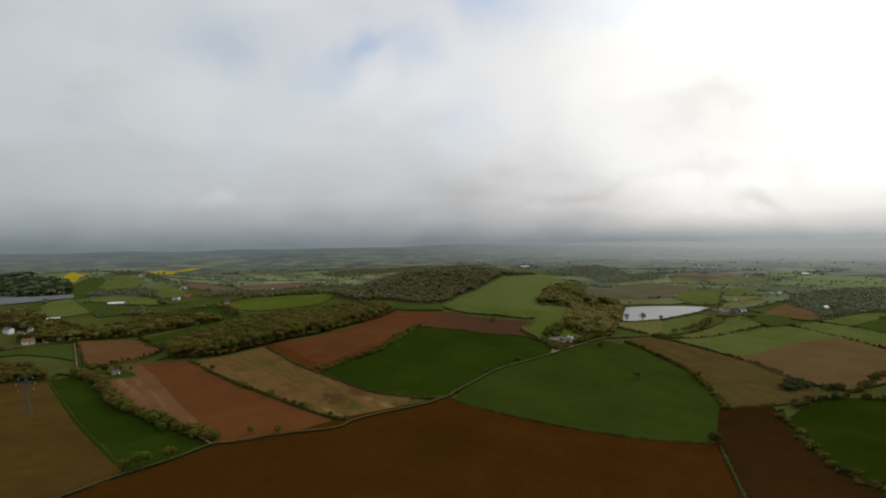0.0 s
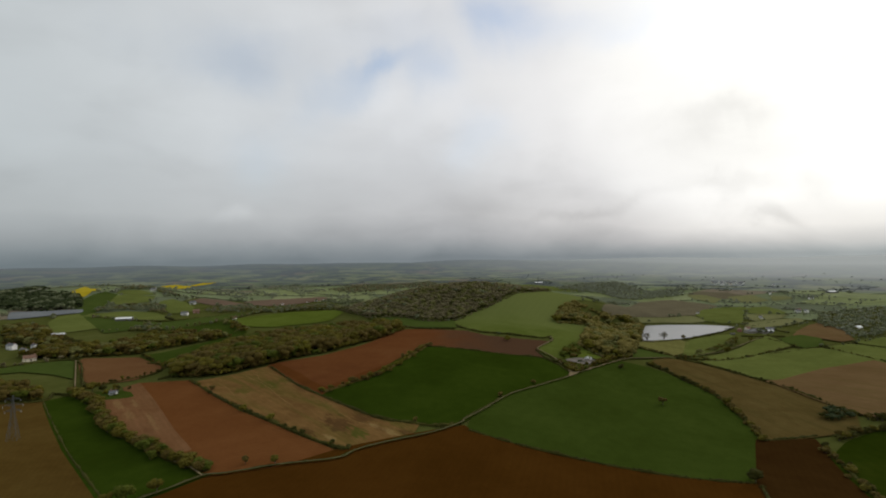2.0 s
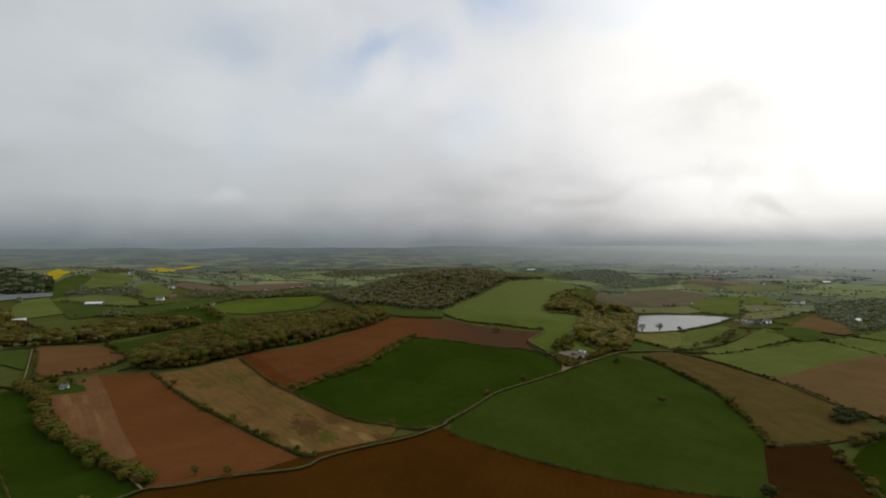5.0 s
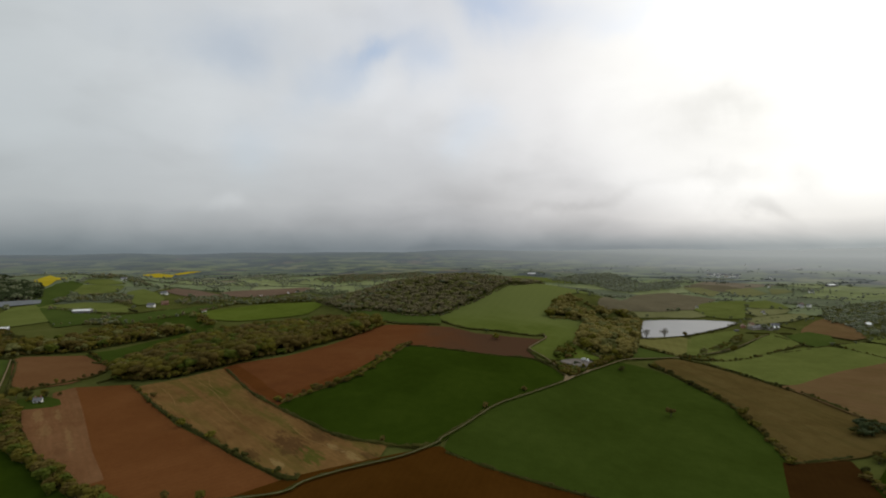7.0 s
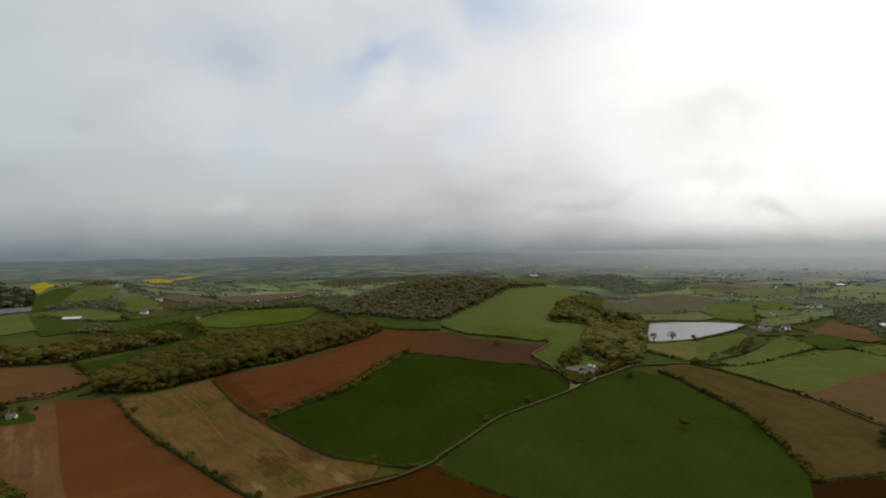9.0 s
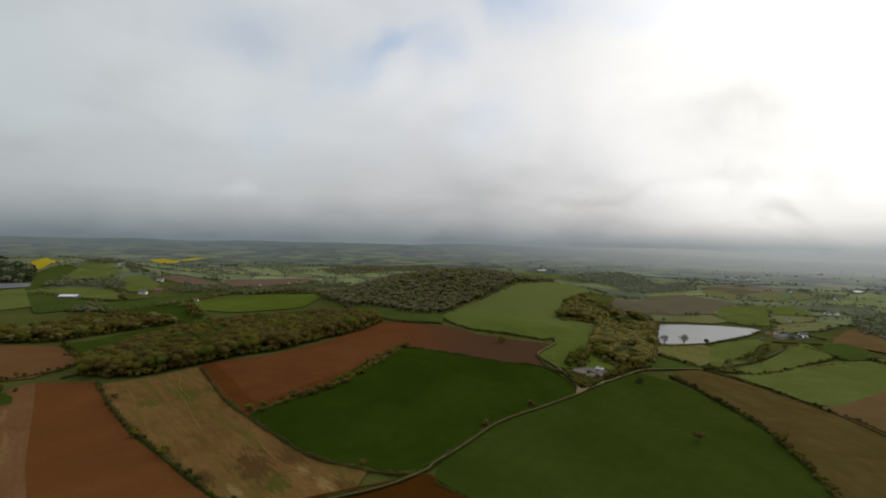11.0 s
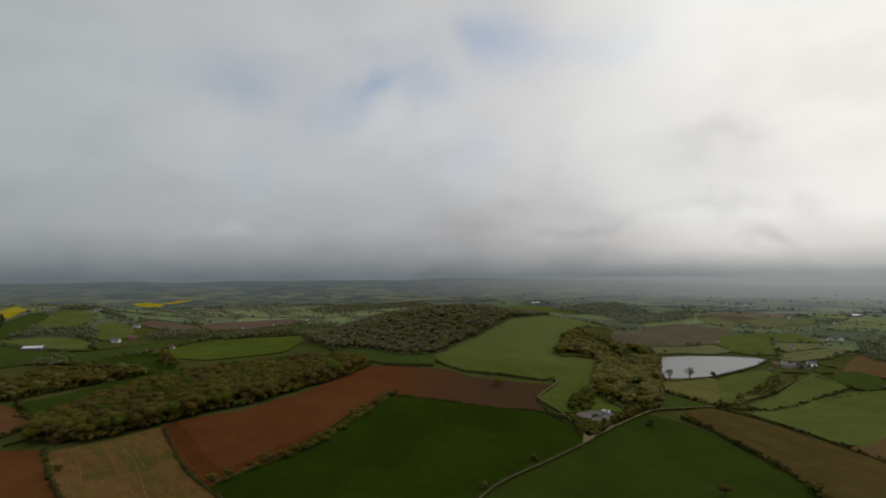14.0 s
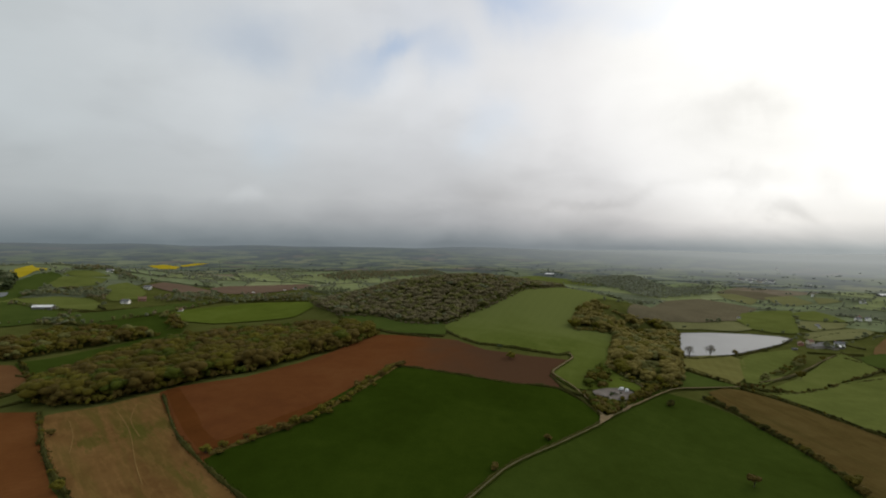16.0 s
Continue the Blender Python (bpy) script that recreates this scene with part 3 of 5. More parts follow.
field("soil_dull", [(-419, 366), (-385, 410), (-359, 428), (-310, 382), (-246, 319), (-182, 265), (-180, 246), (-187, 231), (-208, 100), (-400, 150)])
field("grass_dark", [(-356, 428), (-349, 451), (-310, 418), (-262, 373), (-228, 344), (-201, 327), (-175, 313), (-148, 298), (-158, 276), (-179, 263), (-217, 296), (-253, 327), (-305, 377)])
field("soil_rose", [(-321, 495), (-267, 492), (-214, 434), (-177, 399), (-144, 376), (-115, 354), (-80, 331), (-110, 310), (-146, 302), (-182, 330), (-178, 334), (-208, 365), (-263, 429)])
field("stubble_pale", [(-311, 438), (-297, 445), (-295, 448), (-309, 464), (-322, 480), (-318, 493), (-263, 429), (-208, 365), (-178, 334), (-183, 330), (-198, 342), (-233, 363), (-277, 401)])
field("grass_mid", [(-313, 439), (-297, 445), (-295, 448), (-306, 460), (-322, 467), (-336, 461)])
field("soil_pink", [(-442, 575), (-442, 581), (-391, 598), (-343, 566), (-333, 548), (-333, 508), (-360, 490), (-380, 503), (-423, 551)])
field("stubble", [(-254, 486), (-224, 496), (-206, 511), (-198, 514), (-175, 487), (-147, 452), (-110, 417), (-83, 397), (-61, 381), (-32, 373), (-35, 358), (-70, 338), (-84, 343), (-120, 365), (-143, 383), (-177, 409), (-212, 439)])
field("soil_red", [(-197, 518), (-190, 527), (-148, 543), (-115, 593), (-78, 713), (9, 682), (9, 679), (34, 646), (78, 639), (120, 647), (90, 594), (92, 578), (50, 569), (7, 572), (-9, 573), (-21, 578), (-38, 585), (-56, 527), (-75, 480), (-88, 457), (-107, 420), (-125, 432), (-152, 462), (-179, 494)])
field("soil_rim", [(-195, 522), (-167, 486), (-139, 453), (-119, 434), (-110, 434), (-88, 461), (-63, 492), (-39, 547), (-29, 575), (-36, 577), (-45, 557), (-66, 503), (-92, 471), (-112, 443), (-120, 441), (-137, 457), (-146, 470), (-167, 494), (-191, 523)])
field("grass_dark", [(-113, 425), (-89, 457), (-75, 481), (-57, 529), (-38, 580), (-19, 571), (9, 569), (9, 566), (50, 563), (91, 570), (108, 552), (114, 531), (104, 516), (75, 481), (55, 460), (40, 442), (29, 426), (15, 403), (0, 381), (-14, 375), (-38, 377), (-62, 386), (-84, 402)])
field("grass_mid", [(12, 394), (28, 419), (41, 440), (57, 457), (77, 479), (107, 514), (138, 555), (158, 584), (186, 611), (207, 606), (219, 598), (232, 580), (240, 540), (245.5, 500), (236, 448), (226, 409), (214, 379), (196, 352), (166, 313), (147, 315), (118, 319), (83, 330), (42, 348), (7, 373)])
field("soil_brown", [(-185, 232), (-177, 244), (-156, 275), (-144, 297), (-109, 308), (-77, 334), (-41, 352), (2, 373), (6, 366), (42, 343), (81, 325), (116, 314), (145, 310), (169, 310), (160, 282), (143, 239), (123, 194), (92, 110), (40, -10), (-20, -130), (-225, -130), (-205, 60), (-192, 180), (-188, 209)])
field("soil_dark", [(221, 391), (237, 392), (265, 397), (250, 363), (229, 311), (221, 286), (218, 265), (221, 246), (225, 120), (200, -10), (52, -10), (104, 110), (135, 211), (146, 239), (164, 284), (173, 309)])
field("grass_deep", [(252, 360), (286, 390), (314, 406), (336, 413), (367, 407), (387, 382), (262, 255), (237, 264), (223, 272), (226, 292), (239, 328)])
field("stubble_tan", [(238, 629), (262, 648), (278, 647), (294, 630), (307, 600), (317, 570), (325, 545), (331, 515), (333, 480), (337, 452), (318, 424), (281, 407), (249, 398), (226, 392), (236, 418), (247, 459), (253, 503), (248, 548), (241, 594)])
field("grass_mid", [(-391, 605), (-372, 625), (-358, 657), (-340, 700), (-340, 750), (-339, 784), (-310, 713), (-313, 644), (-315, 590), (-300, 545), (-345, 570)])
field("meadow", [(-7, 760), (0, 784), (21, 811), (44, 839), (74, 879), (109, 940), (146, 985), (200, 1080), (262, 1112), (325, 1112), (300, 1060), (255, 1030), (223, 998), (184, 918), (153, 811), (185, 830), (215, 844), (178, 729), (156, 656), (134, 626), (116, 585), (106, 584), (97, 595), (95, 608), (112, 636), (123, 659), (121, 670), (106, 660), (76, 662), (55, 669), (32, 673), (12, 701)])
field("grass_bright", [(155, 652), (161, 627), (176, 614), (159, 592), (144, 597), (129, 591), (118, 586), (135, 622)])
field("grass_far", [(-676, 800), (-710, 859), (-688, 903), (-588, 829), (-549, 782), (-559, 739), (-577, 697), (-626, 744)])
field("grass_hazed", [(-486, 519), (-474, 548), (-448, 569), (-393, 504), (-423, 517), (-460, 518), (-472, 504)])
field("grass_hazed", [(-672, 864), (-602, 846), (-545, 820), (-507, 813), (-461, 751), (-500, 738), (-515, 710)])
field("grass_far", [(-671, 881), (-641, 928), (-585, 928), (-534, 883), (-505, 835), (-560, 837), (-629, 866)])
field("grass_hazed", [(-497, 803), (-476, 836), (-461, 884), (-451, 924), (-401, 990), (-415, 868), (-432, 788), (-448, 748)])
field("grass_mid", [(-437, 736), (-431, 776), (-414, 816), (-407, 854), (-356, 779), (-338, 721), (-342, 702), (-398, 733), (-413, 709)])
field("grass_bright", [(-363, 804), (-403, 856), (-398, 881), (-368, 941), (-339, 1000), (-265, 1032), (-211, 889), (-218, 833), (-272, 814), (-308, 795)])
field("grass_hazed", [(-788, 979), (-792, 1020), (-809, 1066), (-737, 1018), (-692, 941), (-679, 889), (-672, 864)])
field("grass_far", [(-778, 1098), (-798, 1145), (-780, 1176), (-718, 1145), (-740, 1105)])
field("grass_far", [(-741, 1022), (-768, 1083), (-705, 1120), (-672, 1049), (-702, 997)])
field("grass_hazed", [(-782, 1015), (-809, 1066), (-813, 1108), (-772, 1088), (-741, 1022), (-711, 961), (-712, 932)])
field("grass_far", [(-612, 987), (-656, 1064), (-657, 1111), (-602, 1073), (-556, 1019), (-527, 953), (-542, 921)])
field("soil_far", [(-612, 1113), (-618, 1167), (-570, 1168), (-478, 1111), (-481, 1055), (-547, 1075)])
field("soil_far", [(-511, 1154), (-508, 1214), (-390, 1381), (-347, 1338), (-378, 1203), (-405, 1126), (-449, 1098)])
field("rape", [(-873, 1085), (-882, 1111), (-905, 1164), (-868, 1129), (-847, 1135), (-834, 1118), (-843, 1102), (-830, 1080), (-815, 1050), (-808, 1030), (-836, 1057)])
field("rape", [(-1536, 2458), (-1508, 2538), (-1354, 2421), (-1278, 2263), (-1339, 2258)])
field("rape", [(-1397, 2490), (-1403, 2634), (-1341, 2659), (-1334, 2540), (-1336, 2423)])
field("fleece", [(-771, 826), (-745, 852), (-704, 901), (-726, 929), (-775, 900), (-827, 887)])
field("grass_hazed", [(-149, 809), (-106, 799), (-27, 757), (-10, 776), (-6, 712), (-55, 721), (-91, 749)])
field("grass_tan", [(250, 716), (288, 796), (324, 816), (353, 819), (356, 795), (316, 717), (280, 670), (265, 682)])
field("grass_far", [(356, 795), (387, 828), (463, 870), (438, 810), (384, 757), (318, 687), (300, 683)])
field("grass_hazed", [(238, 690), (256, 675), (276, 661), (212, 630)])
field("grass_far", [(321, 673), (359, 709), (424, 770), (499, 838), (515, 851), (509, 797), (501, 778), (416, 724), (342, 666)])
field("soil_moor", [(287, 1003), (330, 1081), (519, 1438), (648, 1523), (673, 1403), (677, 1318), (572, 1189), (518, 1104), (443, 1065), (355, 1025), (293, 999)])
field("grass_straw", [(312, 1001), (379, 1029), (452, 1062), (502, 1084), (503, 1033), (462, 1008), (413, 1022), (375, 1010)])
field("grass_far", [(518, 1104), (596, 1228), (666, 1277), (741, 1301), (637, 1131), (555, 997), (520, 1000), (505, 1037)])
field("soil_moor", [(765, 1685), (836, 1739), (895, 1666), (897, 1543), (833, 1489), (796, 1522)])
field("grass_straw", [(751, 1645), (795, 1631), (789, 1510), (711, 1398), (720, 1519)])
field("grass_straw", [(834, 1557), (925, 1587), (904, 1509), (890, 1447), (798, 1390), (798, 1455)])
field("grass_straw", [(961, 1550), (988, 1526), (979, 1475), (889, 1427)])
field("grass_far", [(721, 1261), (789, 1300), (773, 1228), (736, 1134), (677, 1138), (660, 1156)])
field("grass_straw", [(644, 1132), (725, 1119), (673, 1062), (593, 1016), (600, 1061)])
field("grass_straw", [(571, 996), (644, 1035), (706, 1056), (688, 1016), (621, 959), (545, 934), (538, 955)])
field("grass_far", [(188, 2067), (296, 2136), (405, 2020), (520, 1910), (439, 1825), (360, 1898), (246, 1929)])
field("grass_far", [(303, 645), (349, 668), (430, 726), (490, 753), (530, 754), (538, 713), (534, 667), (439, 620), (349, 557), (327, 563), (319, 604)])
field("stubble_pink", [(349, 557), (439, 620), (531, 663), (524, 610), (519, 575), (405, 449), (358, 435), (344, 449), (335, 482), (332, 530), (327, 552)])
field("grass_far", [(539, 761), (589, 771), (607, 736), (606, 671), (527, 584), (532, 645), (538, 713)])
field("grass_far", [(601, 784), (677, 821), (737, 846), (751, 831), (687, 779), (617, 738)])
field("grass_hazed", [(617, 733), (683, 774), (706, 782), (609, 675)])
field("stubble_pink", [(589, 886), (663, 959), (702, 990), (676, 909), (615, 802), (589, 792), (577, 828), (557, 849)])
field("grass_hazed", [(517, 825), (570, 852), (578, 822), (545, 769), (512, 760), (513, 803)])
LAKE = [(361, 982), (410, 990), (472, 984), (510, 966), (513, 948), (486, 918), (420, 869), (362, 828), (325, 816), (298, 818), (318, 880)]
shore = rounded(LAKE)
mid_x, mid_y = sum(p[0] for p in shore) / len(shore), sum(p[1] for p in shore) / len(shore)
bank = draped("lake_bank", [(mid_x + (x - mid_x) * 1.05, mid_y + (y - mid_y) * 1.06) for x, y in shore], MUD, 0.35, level=LAKE_LEVEL - 0.2)
tagged(bank, "dark muddy bank round the lake", "bank", kind="structure")
tagged(draped("water", shore, WATER, 0.4, level=LAKE_LEVEL), "pale grey lake reflecting the bright cloud", "lake", kind="structure")


def smooth_line(points, step=6.0):
    """A curve through the points, resampled at even steps."""
    pts = [Vector((*p, 0)) for p in points]
    out = []
    for k in range(len(pts) - 1):
        a, b, c, d = pts[max(k - 1, 0)], pts[k], pts[k + 1], pts[min(k + 2, len(pts) - 1)]
        count = max(1, round((c - b).length / step))
        for i in range(count):
            t = i / count
            out.append(0.5 * (2 * b + (c - a) * t + (2 * a - 5 * b + 4 * c - d) * t * t + (3 * b - a - 3 * c + d) * t * t * t))
    return [(v.x, v.y) for v in out] + [tuple(points[-1])]


def side_ways(line):
    pts = np.array(line, float)
    along = np.gradient(pts, axis=0)
    along /= np.linalg.norm(along, axis=1, keepdims=True) + 1e-9
    return pts, np.stack([along[:, 1], -along[:, 0]], -1)


def ribbon(name, line, width, mat, lift):
    pts, right = side_ways(smooth_line(line, 5.0))
    verts, faces = [], []
    for p, r in zip(pts, right):
        w = width * (0.5 + 0.06 * math.sin(p[0] * 0.31 + p[1] * 0.17))
        for s in (-1, -0.33, 0.33, 1):
            q = p + r * s * w
            verts.append((q[0], q[1], float(land(q[0], q[1])) + lift + (0.05 if abs(s) < 0.5 else 0.0)))
    for k in range(len(pts) - 1):
        faces += [[4 * k + j, 4 * k + j + 1, 4 * k + j + 5, 4 * k + j + 4] for j in range(3)]
    return new(name, mesh_from(name, verts, faces, [mat], smooth=True))


LANES = [
    ("lane", 0.9, [(-236, -120), (-222, 0), (-206, 110), (-189, 219), (-187, 231), (-182, 243), (-177, 253), (-161, 276), (-148, 297), (-136, 301), (-110, 312), (-76, 321), (-68, 331), (-52, 342), (-26, 356), (-13, 365), (2, 380), (3, 384), (16, 402), (30, 424), (41, 441), (56, 458), (77, 480), (107, 515), (118, 530), (138, 555), (149, 568)]),
    ("track", 1.3, [(119, 532), (115, 545), (113, 561), (106, 582), (95, 599), (94, 608), (109, 634), (121, 656), (120, 668)]),
    ("track", 1.2, [(-148, 297), (-162, 308), (-175, 314)]),
    ("track", 1.2, [(-443, 568), (-361, 466)]),
    ("track", 1.2, [(149, 568), (171, 592), (191, 612), (208, 626), (239, 640), (280, 659)]),
    ("track", 1.1, [(142, 568), (151, 581), (166, 603), (173, 613), (164, 631), (170, 647)]),
    ("track", 1.1, [(318, 692), (381, 744), (438, 791), (500, 841)]),
]
for surface, width, line in LANES:
    tagged(ribbon("verge", line, width * 1.3 + 0.9, VERGE, 1.75), "rough grass verge along the lane", "verge", kind="structure")
    tagged(ribbon("lane", line, width, LANE if surface == "lane" else TRACK, 1.85), "narrow pale country lane" if surface == "lane" else "pale stony farm track", "lane", kind="structure")

for outline in ([(115, 536), (120, 536), (129, 546), (121, 532), (110, 518)], [(141, 567), (145, 566), (151, 572), (143, 559), (135, 550)]):
    tagged(draped("lane_mouth", outline, TRACK, 1.9, 3.0), "pale worn gravel where tracks meet the lane", "track", kind="structure")

for line in (
    [(-207, 486), (-177, 456), (-150, 423), (-133, 404)],
    [(-201, 496), (-187, 471), (-166, 449)],
    [(-229, 474), (-208, 452), (-193, 432)],
    [(-97, 396), (-79, 378), (-60, 368), (-46, 365)],
):
    tagged(ribbon("wheel_track", line, 0.5, STRAW, 0.72), "pale wheel track pressed into the stubble", "track", kind="structure")

# ---- trees, hedges and woods ----
rng = np.random.default_rng(7)


def unit(count):
    v = rng.normal(size=(count, 3))
    return v / np.linalg.norm(v, axis=1, keepdims=True)


def core_ball(rings=4, turns=7):
    verts, faces = [(0, 0, 1.0)], []
    for i in range(1, rings):
        a = math.pi * i / rings
        verts += [(math.sin(a) * math.cos(2 * math.pi * (k + i / 2) / turns), math.sin(a) * math.sin(2 * math.pi * (k + i / 2) / turns), math.cos(a)) for k in range(turns)]
    verts.append((0, 0, -1.0))
    last = len(verts) - 1
    for k in range(turns):
        j = (k + 1) % turns
        faces.append((0, 1 + k, 1 + j))
        for i in range(rings - 2):
            a, b = 1 + i * turns, 1 + (i + 1) * turns
            faces += [(a + k, b + k, b + j), (a + k, b + j, a + j)]
        faces.append((last, 1 + (rings - 2) * turns + j, 1 + (rings - 2) * turns + k))
    return np.array(verts), np.array(faces)


BALLS = {True: core_ball(), False: core_ball(3, 5)}


def crown_shape(leaves, lobes, leaf, flat=0.8, upper=0.72, core=0.86, rise=0.0, fine=False):
    """A crown about 2 wide and centred on 0: lobes of leaf sprays over a ragged inner body."""
    centres = unit(lobes) * rng.uniform(0.3, 0.72, (lobes, 1)) * np.array([1, 1, flat])
    centres[:, 2] = np.abs(centres[:, 2]) * np.where(rng.random(lobes) < upper, 1, -0.75)
    sizes = rng.uniform(0.32, 0.52, lobes)
    verts, faces = [], []
    count = 0
    ball_v, ball_f = BALLS[fine]
    for centre, size in zip(centres, sizes):
        body = ball_v * size * core * rng.uniform(0.8, 1.12, (len(ball_v), 1)) + centre
        verts.append(body)
        faces.append(ball_f + count)
        count += len(body)
    which = rng.integers(0, lobes, leaves)
    out = unit(leaves)
    out[:, 2] = np.where(rng.random(leaves) < 0.7, np.abs(out[:, 2]), out[:, 2])
    spots = centres[which] + out * (sizes[which] * rng.uniform(0.84, 1.12, leaves))[:, None]
    side = np.cross(out, unit(leaves)) + 0.2 * unit(leaves)
    side /= np.linalg.norm(side, axis=1, keepdims=True)
    other = np.cross(out, side) + 0.25 * unit(leaves)
    other[:, 2] += rise
    size = leaf * rng.uniform(0.6, 1.4, (leaves, 1))
    sprays = np.stack([spots - side * size, spots + side * size * 0.9, spots + other * size * 1.3], 1)
    verts.append(sprays.reshape(-1, 3))
    faces.append(np.arange(leaves * 3).reshape(-1, 3) + count)
    return np.concatenate(verts), np.concatenate(faces)


MID_CROWNS = [crown_shape(220, 8, 0.07, upper=0.7, core=0.88, rise=0.3) for _ in range(6)]
WOOD_CROWNS = [crown_shape(560, 12, 0.05, upper=0.7, core=0.88, rise=0.3, fine=True) for _ in range(6)]
FAR_CROWNS = [crown_shape(40, 4, 0.16) for _ in range(5)]
TRUNK_V = np.array([(math.cos(a) * r, math.sin(a) * r, z) for z, r in ((-0.05, 1.0), (1.0, 0.55)) for a in (0, 1.571, 3.142, 4.712)])
TRUNK_F = np.array([(0, 1, 5), (0, 5, 4), (1, 2, 6), (1, 6, 5), (2, 3, 7), (2, 7, 6), (3, 0, 4), (3, 4, 7)])


LEAF_NAMES = ("vale", "pale", "olive", "green", "brown", "dark", "hedge", "gold", "grey", "haze", "mid", "hill", "moss")


def grove(name, spots, heights, kinds, crowns, label, category, trunks=True, width=0.5, depth=0.42):
    """Many trees in one mesh. kinds: the leaf of each."""
    mats = [DISTANCE_TREES if k == "haze" else LEAVES[k] for k in LEAF_NAMES] + [BARK]
    slot = {k: i for i, k in enumerate(LEAF_NAMES)}
    verts, faces, index, count = [], [], [], 0
    ground = land(spots[:, 0], spots[:, 1])
    for (x, y), z, h, kind in zip(spots, ground, heights, kinds):
        v, f = crowns[rng.integers(len(crowns))]
        turn, wide = rng.uniform(0, 6.283), h * width * rng.uniform(0.85, 1.15)
        c, s = math.cos(turn), math.sin(turn)
        tall = h * depth
        body = np.stack([(v[:, 0] * c - v[:, 1] * s) * wide + x, (v[:, 0] * s + v[:, 1] * c) * wide + y, v[:, 2] * tall + z + h - tall * 0.95], -1)
        verts.append(body)
        faces.append(f + count)
        index.append(np.full(len(f), slot[kind]))
        count += len(v)
        if trunks and h > 4:
            verts.append(TRUNK_V * (h * 0.028, h * 0.028, h * 0.5) + (x, y, z))
            faces.append(TRUNK_F + count)
            index.append(np.full(len(TRUNK_F), len(LEAF_NAMES)))
            count += len(TRUNK_V)
    ob = new(name, mesh_from(name, np.concatenate(verts), np.concatenate(faces), mats, np.concatenate(index), smooth=True))
    return tagged(ob, label, category, kind="stuff")


def scatter(outline, spacing):
    """Spots at uneven steps in an outline."""
    xs, ys = [p[0] for p in outline], [p[1] for p in outline]
    gx, gy = np.meshgrid(np.arange(min(xs), max(xs), spacing), np.arange(min(ys), max(ys), spacing))
    gx = gx + (np.arange(gx.shape[0])[:, None] % 2) * spacing * 0.5
    spots = np.stack([gx.ravel(), gy.ravel()], -1) + rng.uniform(-0.36, 0.36, (gx.size, 2)) * spacing
    return spots[inside(spots[:, 0], spots[:, 1], outline)]


# trees left out on the camera's side of houses, to keep them in view
SIGHT_GAPS = [(-555, 605), (-526, 591), (-529, 609), (-491, 560), (-560, 681), (-316, 455), (706, 906), (-400, 868), (-590, 1075), (-515, 913), (-511, 946), (-757, 1195)]
WOODS = []


def wood(label, outline, spacing, tall, mixture, detail):
    """Trees of mixed leaf over an outline; detail chooses the crowns and adds scrub along the edge."""
    WOODS.append(outline)
    spots = scatter(rounded(outline, {0: 0.0, 1: -0.12, 2: -0.2, 3: -0.34}[int(detail)] * tall), spacing)
    for cx, cy in SIGHT_GAPS:
        spots = spots[~((np.abs(spots[:, 0] - cx) < 13) & (spots[:, 1] > cy - 34) & (spots[:, 1] < cy + 12))]
    if detail == 3:  # an open wood with glades
        spots = spots[[noise.noise((x / 26, y / 26, 3.3)) > -0.16 for x, y in spots]]
    if detail:  # scrub along the edge
        edge = scatter(rounded(outline, 2.0), 4.8)
        edge = edge[~inside(edge[:, 0], edge[:, 1], rounded(outline, -0.35 * tall))]
        for cx, cy in SIGHT_GAPS:
            edge = edge[~((np.abs(edge[:, 0] - cx) < 13) & (edge[:, 1] > cy - 34) & (edge[:, 1] < cy + 12))]
    names = list(mixture)
    chance = np.array([mixture[k] for k in names], float)
    kinds = [names[k] for k in rng.choice(len(names), len(spots), p=chance / chance.sum())]
    grove("woodland", spots, tall * rng.uniform(0.74, 1.1, len(spots)), kinds, {1: WOOD_CROWNS, 0: FAR_CROWNS, 2: MID_CROWNS, 3: WOOD_CROWNS}[int(detail)], label, "woodland", trunks=False, width=0.78, depth=0.46)
    if detail:
        kinds = [names[k] for k in rng.choice(len(names), len(edge), p=chance / chance.sum())]
        grove("scrub", edge, tall * rng.uniform(0.3, 0.52, len(edge)), kinds, MID_CROWNS, "low scrub along the edge of the " + label, "scrub", trunks=False, width=0.62, depth=0.56)


wood("leafing oak wood on a ridge beside red soil", [(-299, 517), (-264, 502), (-229, 504), (-220, 515), (-204, 526), (-196, 534), (-174, 550), (-154, 560), (-143, 580), (-121, 616), (-96, 656), (-80, 716), (-101, 731), (-130, 741), (-210, 738), (-256, 723), (-293, 675), (-313, 621), (-320, 584), (-317, 552)], 9.2, 16, {'olive': 5, 'green': 1.2, 'brown': 4, 'gold': 0.9}, True)
wood("belt of budding trees below pasture", [(-490, 566), (-452, 587), (-402, 612), (-379, 653), (-347, 699), (-333, 723), (-378, 727), (-416, 718), (-445, 697), (-445, 648), (-470, 621), (-511, 591)], 9.0, 12, {'olive': 4, 'moss': 2, 'brown': 3, 'green': 1}, True)
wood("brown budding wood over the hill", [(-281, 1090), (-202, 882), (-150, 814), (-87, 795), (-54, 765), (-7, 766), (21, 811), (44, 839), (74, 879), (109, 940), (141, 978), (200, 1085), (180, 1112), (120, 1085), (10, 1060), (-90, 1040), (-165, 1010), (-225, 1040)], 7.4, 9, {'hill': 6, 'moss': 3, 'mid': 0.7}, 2)
